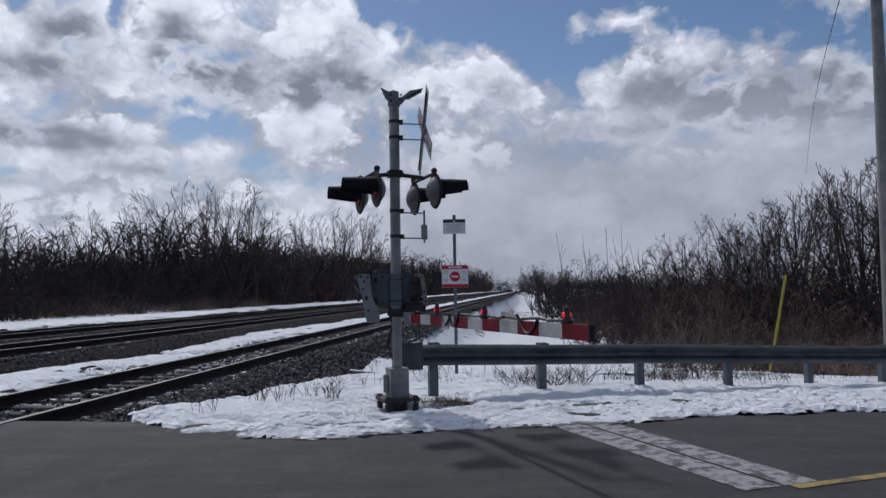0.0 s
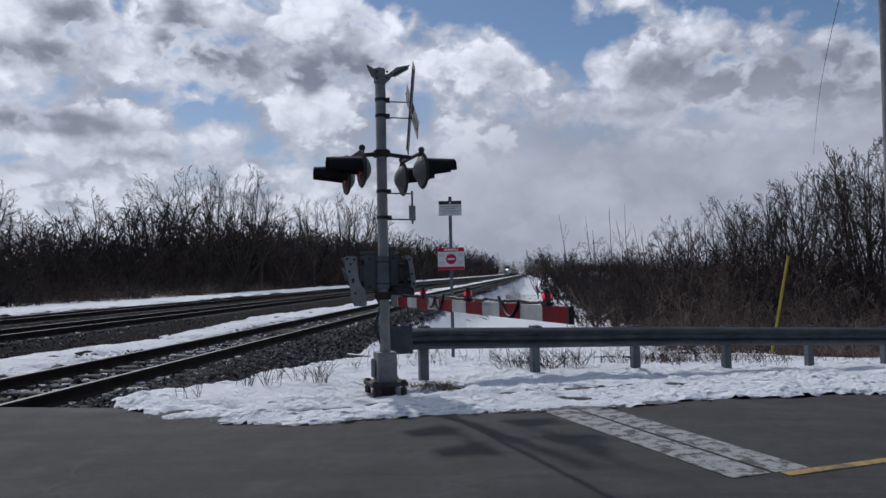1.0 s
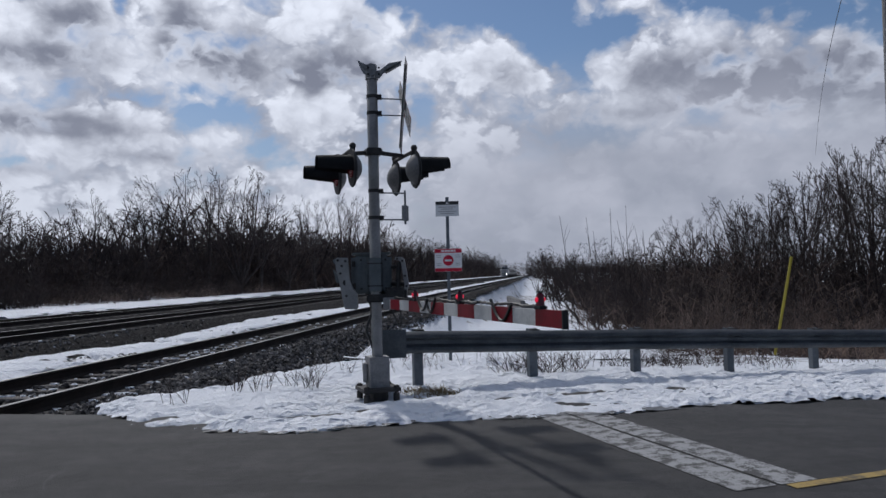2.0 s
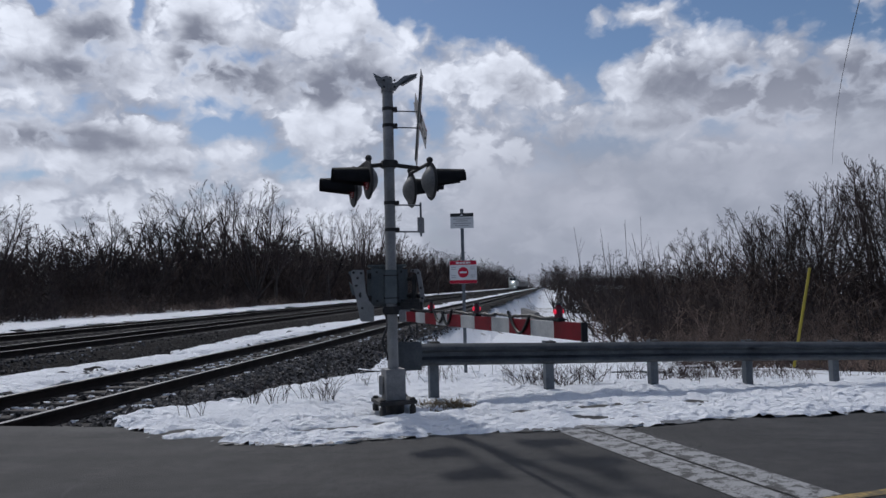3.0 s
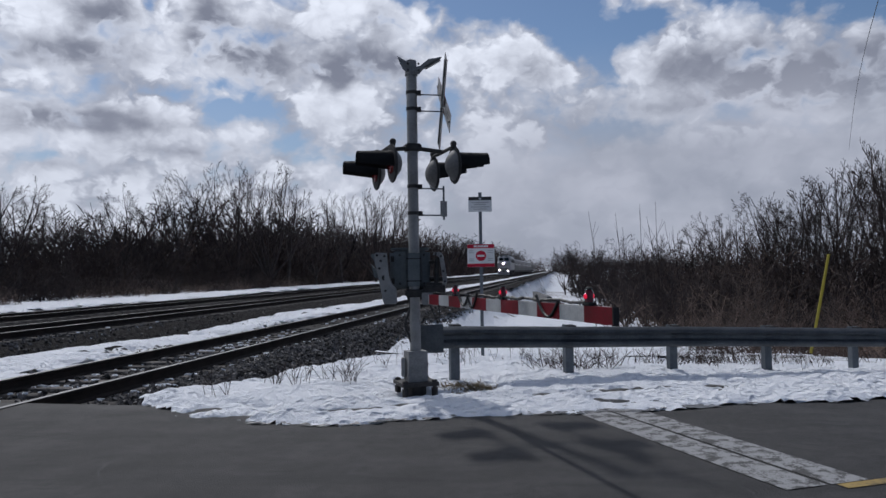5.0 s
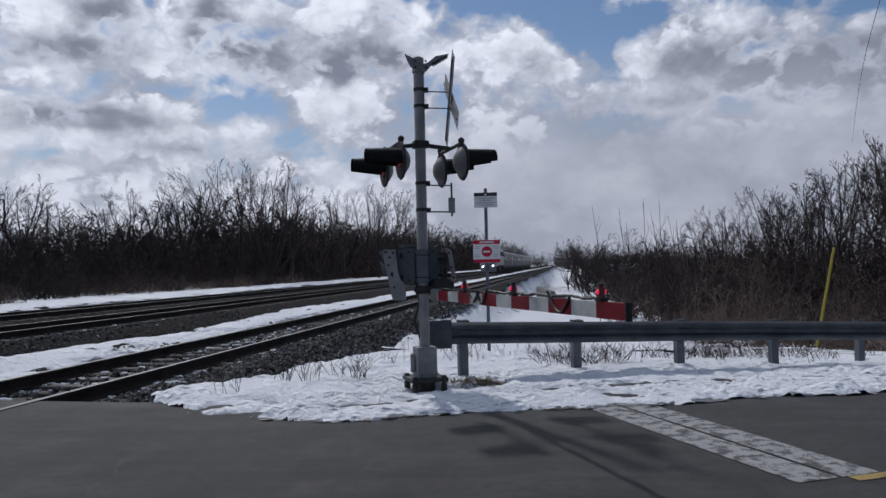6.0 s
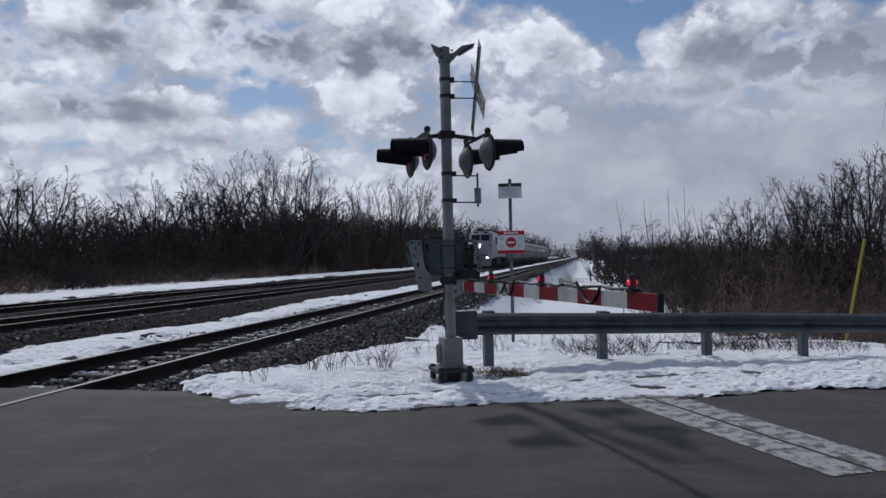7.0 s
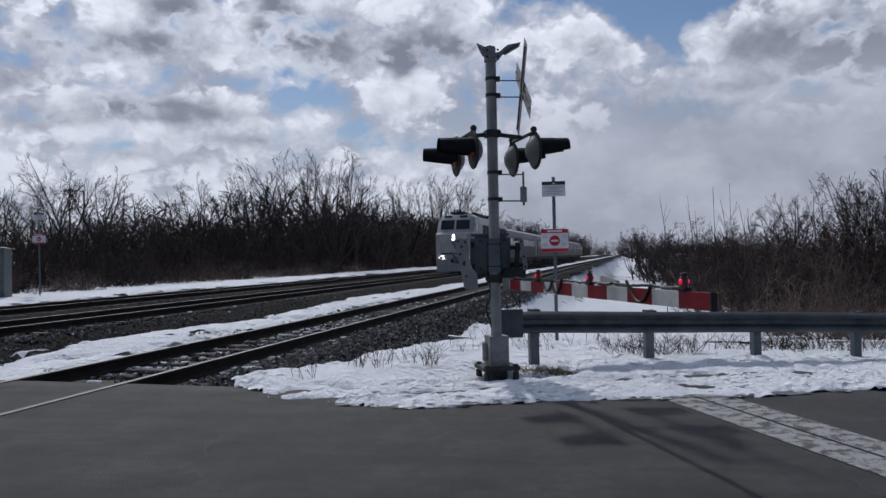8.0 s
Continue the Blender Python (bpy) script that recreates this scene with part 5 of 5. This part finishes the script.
    part("nose_stripe", box(bmesh.new(), (-1.06, -0.012, 1.32), (1.06, -0.002, 1.42)), TRAIN_DARK, cab)
    bm = prism(bmesh.new(), [(-1.35, 0.12), (1.35, 0.12), (1.42, 1.0), (-1.42, 1.0)], -0.12, 0.10)
    part("pilot", bm, TRAIN_SILVER, t, "grey steel pilot", bevel=0.02)
    part("coupler", box(bmesh.new(), (-0.14, -0.55, 0.72), (0.14, 0.0, 1.0)), TRAIN_DARK, t, bevel=0.03)
    part("fuel_tank", box(bmesh.new(), (-1.35, 6.4, 0.25), (1.35, 10.8, 1.15)), TRAIN_DARK, t, bevel=0.08)
    part("underframe", box(bmesh.new(), (-1.4, 0.6, 0.95), (1.4, 17.0, 1.15)), TRAIN_DARK, t)
    for y in (3.6, 13.6):
        bogie(t, y)
    bm = box(bmesh.new(), (-0.55, 1.5, 4.25), (0.55, 2.7, 4.42))
    box(bm, (-1.0, 5.0, 4.2), (1.0, 9.0, 4.45))
    box(bm, (-1.0, 10.5, 4.2), (1.0, 15.5, 4.5))
    part("roof_fans", bm, TRAIN_DARK, t, bevel=0.05)
    bm = bmesh.new()
    for x in (-0.25, 0, 0.25):
        rod(bm, (x, 1.55, 4.5), (x, 2.0, 4.5), 0.09, 0.04)
    part("horn", bm, TRAIN_DARK, t)
    for x in (-1, 1):
        for y in np.arange(4.5, 16, 1.6):
            part("grille", box(bmesh.new(), (x * 1.51 - 0.03, y, 2.7), (x * 1.51 + 0.03, y + 1.3, 3.5)), TRAIN_DARK, t)
    for ob in t.children_recursive:
        if not ob.name.startswith(("bogie", "wheelset", "pilot")):
            ob.data.transform(Matrix.Diagonal((1, 1, up, 1)))
    return t


def bogie(t, y):
    b = part("bogie", box(bmesh.new(), (-1.2, y - 1.6, 0.45), (1.2, y + 1.6, 0.75)), TRAIN_DARK, t, bevel=0.05)
    for dy in (-1.25, 1.25):
        bm = bmesh.new()
        rod(bm, (-0.82, y + dy, 0.48), (-0.68, y + dy, 0.48), 0.48, n=24)
        rod(bm, (0.68, y + dy, 0.48), (0.82, y + dy, 0.48), 0.48, n=24)
        rod(bm, (-0.7, y + dy, 0.48), (0.7, y + dy, 0.48), 0.08, n=10)
        part("wheelset", bm, IRON, b)


def coach():
    t = thing("passenger_coach", "ribbed stainless steel passenger coach behind the locomotive", "railway coach", None, "coaches of the train")
    side = [(-1.5, 1.05), (1.5, 1.05), (1.52, 2.6), (1.46, 3.35), (1.15, 3.85), (0.6, 4.1), (-0.6, 4.1), (-1.15, 3.85), (-1.46, 3.35), (-1.52, 2.6)]
    body = part("body", prism(bmesh.new(), side, 0.25, 25.6), TRAIN_STEEL_SHADED, t, bevel=0.03)
    # thin lighter skin over the roof stands in for the sun's glint
    part("roof", prism(bmesh.new(), [(-1.18, 3.86), (-0.6, 4.11), (0.6, 4.11), (1.18, 3.86), (1.16, 3.90), (0.6, 4.16), (-0.6, 4.16), (-1.16, 3.90)], 0.25, 25.6), TRAIN_SILVER, body, "metal coach roof painted bright as a sun glint")
    bm = bmesh.new()
    for x in (-1, 1):
        for z in np.arange(1.2, 2.2, 0.11):
            box(bm, (x * 1.515 - 0.012, 0.3, z), (x * 1.515 + 0.012, 25.5, z + 0.05))
    part("ribbing", bm, TRAIN_STEEL_SHADED, body)
    for x in (-1, 1):
        for y in np.arange(2.2, 22.5, 1.75):
            part("window", box(bmesh.new(), (x * 1.515 - 0.015, y, 2.38), (x * 1.515 + 0.015, y + 1.35, 3.05)), GLASS_DARK, body, bevel=0.01)
        part("door", box(bmesh.new(), (x * 1.52 - 0.015, 24.2, 1.2), (x * 1.52 + 0.015, 25.1, 3.3)), TRAIN_SILVER, body)
    part("underframe", box(bmesh.new(), (-1.3, 0.2, 0.6), (1.3, 25.6, 1.05)), TRAIN_DARK, t)
    for y in (4.0, 21.6):
        bogie(t, y)
    part("gangway", box(bmesh.new(), (-0.6, -0.25, 1.2), (0.6, 0.25, 3.4)), TRAIN_DARK, t)
    return t


# ---- far things ----
def house(m, w, d, h, label):
    t = thing("house", label, "house", m, "far houses")
    wall = part("wall", box(bmesh.new(), (-w / 2, -d / 2, 0), (w / 2, d / 2, h)), HOUSE_WALL, t)
    part("roof", prism(bmesh.new(), [(-d / 2 - 0.4, h), (d / 2 + 0.4, h), (0, h + d * 0.32)], -w / 2 - 0.3, w / 2 + 0.3, "x"), SNOW, t, "snow-covered gable roof")
    for x in (-w * 0.3, 0, w * 0.3):
        part("window", box(bmesh.new(), (x - 0.5, -d / 2 - 0.03, h * 0.45), (x + 0.5, -d / 2 + 0.02, h * 0.45 + 1.2)), GLASS_DARK, t)
    return t


def street_lamp(m):
    t = thing("street_lamp", "thin grey street lamp with a short arm among trees", "street lamp", m)
    part("pole", rod(bmesh.new(), (0, 0, 0), (0, 0, 6.9), 0.09, 0.06), POLE_GREY, t)
    part("arm", rod(bmesh.new(), (0, 0, 6.85), (-1.1, 0, 6.95), 0.04), POLE_GREY, t)
    part("lamp_head", box(bmesh.new(), (-1.5, -0.12, 6.88), (-0.9, 0.12, 7.0)), POLE_GREY, t, bevel=0.03)


def signal_cabinet(m):
    t = thing("signal_cabinet", "grey steel railway equipment cabinet beyond the far track", "cabinet", m)
    body = part("body", box(bmesh.new(), (-0.7, -0.5, 0.1), (0.7, 0.5, 2.0)), BOX_GREY, t, bevel=0.02)
    for x in (-0.35, 0.35):
        door = part("door", box(bmesh.new(), (x - 0.32, -0.53, 0.2), (x + 0.32, -0.503, 1.9)), BOX_GREY, body, bevel=0.005)
        part("handle", box(bmesh.new(), (x - 0.02, -0.56, 1.0), (x + 0.02, -0.532, 1.15)), IRON, door)
    part("roof", prism(bmesh.new(), [(-0.8, 2.0), (0.8, 2.0), (0.8, 2.05), (0, 2.16), (-0.8, 2.05)], -0.6, 0.6), BOX_GREY, t)
    part("plinth", box(bmesh.new(), (-0.75, -0.55, -0.4), (0.75, 0.55, 0.1)), CONCRETE, t)


def plain_post(m, h):
    t = thing("steel_post", "plain grey steel post beyond the far track", "post", m)
    part("shaft", rod(bmesh.new(), (0, 0, -0.5), (0, 0, h), 0.11, 0.10, 16), POLE_GREY, t, smooth=True)
    part("cap", rod(bmesh.new(), (0, 0, h), (0, 0, h + 0.06), 0.12, 0.09, 16), POLE_GREY, t)


def culvert():
    t = thing("culvert_wall", "concrete culvert wing walls with snow at the embankment's foot", "wall", pose(6.3, 60, -1.7))
    part("head_wall", box(bmesh.new(), (-0.5, 0, -1.5), (-0.1, 14, 0.9)), CONCRETE, t, bevel=0.03)
    part("wing_wall", prism(bmesh.new(), [(-0.5, -1.5), (2.6, -1.5), (2.6, -0.4), (-0.5, 0.9)], -0.3, 0.0), CONCRETE, t, bevel=0.03)


def grass_tufts():
    r = random.Random(5)

    def blades(name, spots, n, h, spread_, material, label, lean=0.5, rad=0.0035):
        segs = []
        for x, y in spots:
            z = float(bank_z(np.float64(x), np.float64(y)))
            for _ in range(n):
                p = Vector((x + r.gauss(0, spread_), y + r.gauss(0, spread_), z - 0.02))
                d = Vector((r.gauss(0, lean), r.gauss(0, lean), 1)).normalized()
                l = h * r.uniform(0.4, 1)
                q = p + d * l * 0.6
                e = q + (d + Vector((r.gauss(0, 0.3), r.gauss(0, 0.3), -0.15))).normalized() * l * 0.4
                segs += [(p, q, rad, rad * 0.8), (q, e, rad * 0.8, rad * 0.4)]
                if h > 0.25:
                    for _ in range(2):
                        s = p.lerp(q, r.uniform(0.5, 1))
                        segs.append((s, s + (d + Vector((r.gauss(0, 0.7), r.gauss(0, 0.7), 0))).normalized() * l * 0.3, rad * 0.6, rad * 0.4))
        tagged(mesh_object(name, *branches(segs, 3), material), label, "dry plants", kind="stuff")

    blades("dry_grass", [(MAST.x + 0.55 + r.gauss(0, 0.16), MAST.y + 0.35 + r.gauss(0, 0.10)) for _ in range(26)], 26, 0.11, 0.05, GRASS, "matted dead grass at the foot of the guardrail post", 1.4)
    blades("dry_weeds", [(-1.25, 9.3), (-1.2, 9.35), (-1.32, 9.3), (-1.75, 9.1), (-2.05, 9.3), (-1.9, 9.6), (-2.2, 9.5), (-1.6, 9.9), (-2.5, 8.6)], 7, 0.42, 0.07, TWIG, "dry leafless weed stalks standing in snow", 0.35)
    blades("dry_weeds", [(r.uniform(-1.6, 5.5), r.uniform(11.2, 16)) for _ in range(80)], 4, 0.36, 0.14, TWIG, "dry leafless weed stalks standing in snow", 0.4, 0.003)
    blades("dry_weeds", [(1.5 + r.uniform(-0.5, 0.5), 10.7 + r.uniform(-0.25, 0.3)) for _ in range(22)] + [(3.5 + r.uniform(-1, 1.2), 12.2 + r.uniform(-0.5, 0.5)) for _ in range(30)] + [(6 + r.uniform(-2, 2), 14 + r.uniform(-1, 1)) for _ in range(26)], 5, 0.42, 0.1, TWIG, "tangled leafless shrub shoots behind the guardrail", 0.7, 0.004)


def ballast_stones():
    """Loose crushed stones on the near shoulder."""
    r = np.random.default_rng(3)
    n = 15000
    y = 8.5 + r.gamma(1.6, 4.2, n)
    c = r.uniform(-12.6, -3.1, n)
    near = r.uniform(0, 1, n) < 0.5
    c = np.where(near, r.uniform(-5.3, -2.9, n), c)
    x = c + SLOPE * y
    ok = (y > 8.55 - 0.15 * (x + 4.7)) & (y < 40) & (c < ballast_edge(y) + 0.35) & (np.abs(np.abs(c + 6.26) - 0.75) > 0.1) & ((c < -9.0) | (c > -7.4))
    x, y = x[ok], y[ok]
    z = bed_z(x, y)
    base = np.array([(1, 0, 0), (-1, 0, 0), (0, 1, 0), (0, -1, 0), (0, 0, 1), (0, 0, -1)], float)
    tri = [(0, 2, 4), (2, 1, 4), (1, 3, 4), (3, 0, 4), (2, 0, 5), (1, 2, 5), (3, 1, 5), (0, 3, 5)]
    verts, faces = [], []
    for i in range(len(x)):
        s = r.uniform(0.02, 0.055)
        q, _ = np.linalg.qr(r.normal(size=(3, 3)))
        v = (base * r.uniform(0.7, 1.3, (6, 1)) * s) @ q + (x[i], y[i], z[i] + s * 0.4)
        k = len(verts)
        verts += v.tolist()
        faces += [(a + k, b + k, d + k) for a, b, d in tri]
    tagged(mesh_object("ballast_stones", verts, faces, STONE), "loose dark crushed stones beside the rails", "stones", kind="stuff")


def snow_crumbs():
    """Small flat remnants of snow on ties and between the stones."""
    r = np.random.default_rng(17)
    verts, faces = [], []
    for k in range(800):
        y = 8.9 + r.gamma(1.5, 5.0)
        c0 = TRACKS["a"][0] if k % 5 else TRACKS["b"][0]
        if k % 2:
            y = 8.9 + 0.56 * round((y - 8.9) / 0.56) + r.normal(0, 0.05)
            c = c0 + r.choice((-1, 1)) * r.uniform(0.05, 1.25)
            z = (TRACKS["a"][1] if k % 5 else TRACKS["b"][1]) - 0.165
        else:
            c = c0 + r.uniform(-2.2, 2.0)
            z = None
        if abs(abs(c - c0) - GAUGE / 2) < 0.11 or y > 45:
            continue
        x = c + SLOPE * y
        if y < 8.75 - 0.15 * (x + 4.7):
            continue
        z = float(bed_z(np.float64(x), np.float64(y))) if z is None else z
        s, n, b = r.uniform(0.015, 0.055), 7, len(verts)
        for ring, up in ((1.0, -0.01), (0.7, 0.016)):
            for i in range(n):
                a = 6.2832 * i / n
                q = s * ring * r.uniform(0.7, 1.25)
                verts.append((x + 1.5 * q * math.cos(a), y + 0.8 * q * math.sin(a), z + up))
        faces += [(b + i, b + (i + 1) % n, b + n + (i + 1) % n, b + n + i) for i in range(n)] + [tuple(range(b + n, b + 2 * n))]
    tagged(mesh_object("snow_crumbs", verts, faces, SNOW, smooth=True), "small melting snow remnants on ties and ballast", "snow", kind="stuff")


crossing_signal()
crossing_gate()
guardrail()
warning_sign(pose(0.34, 14.63, -0.30, 0, 0, -3), "perforated steel post with two railway warning signs")
warning_sign(pose(-20.75, 30, 0.55, 0, 0, 20), "distant steel post with two railway warning signs")
marker_post()
utility_pole()
wire()
street_lamp(pose(-31.4, 50, -0.4))
signal_cabinet(pose(-21.9, 28.5, 0.0, 0, 0, 20))
plain_post(pose(-22.5, 29.6, 0.0), 5.3)
culvert()
house(pose(-42, 84, 0.5, 0, 0, 25), 6, 5, 3.4, "low house with a snowy roof behind the trees")
house(pose(29, 152, -3.4, 0, 0, 10), 6, 6, 2.6, "low house with a snowy roof beyond the brush")
wood()
grass_tufts()
ballast_stones()
snow_crumbs()
railway_track(*TRACKS["a"], "railway track with rusty rails on old wooden ties", 160)
railway_track(*TRACKS["b"], "railway track with worn shining rails carrying the train", 110)
railway_track(*TRACKS["c"], "railway track with rusty rails beside the snow verge", 60)

TRAIN_ROWS = [(0, 428), (1, 379), (2, 330), (2.5, 305), (3.5, 255), (4.5, 205), (5.2, 171), (6, 136.5), (6.5, 116.5), (7, 97.5), (7.5, 78.5), (8, 59.6)]
train = [(locomotive(), 0.0)]
_coach = coach()
train.append((_coach, 17.6))
for _k in range(4):
    train.append((copy_thing(_coach, Matrix()), 17.6 + 26.0 * (_k + 1)))


def motions():
    c0, top = TRACKS["b"]
    for ob, back in train:
        walk(ob, [(t, Matrix.Translation((c0 + SLOPE * y, y, top)) @ pose(0, 0, 0, 0, 0, TRACK_ANGLE) @ pose(0, back, 0)) for t, y in TRAIN_ROWS])


motions()
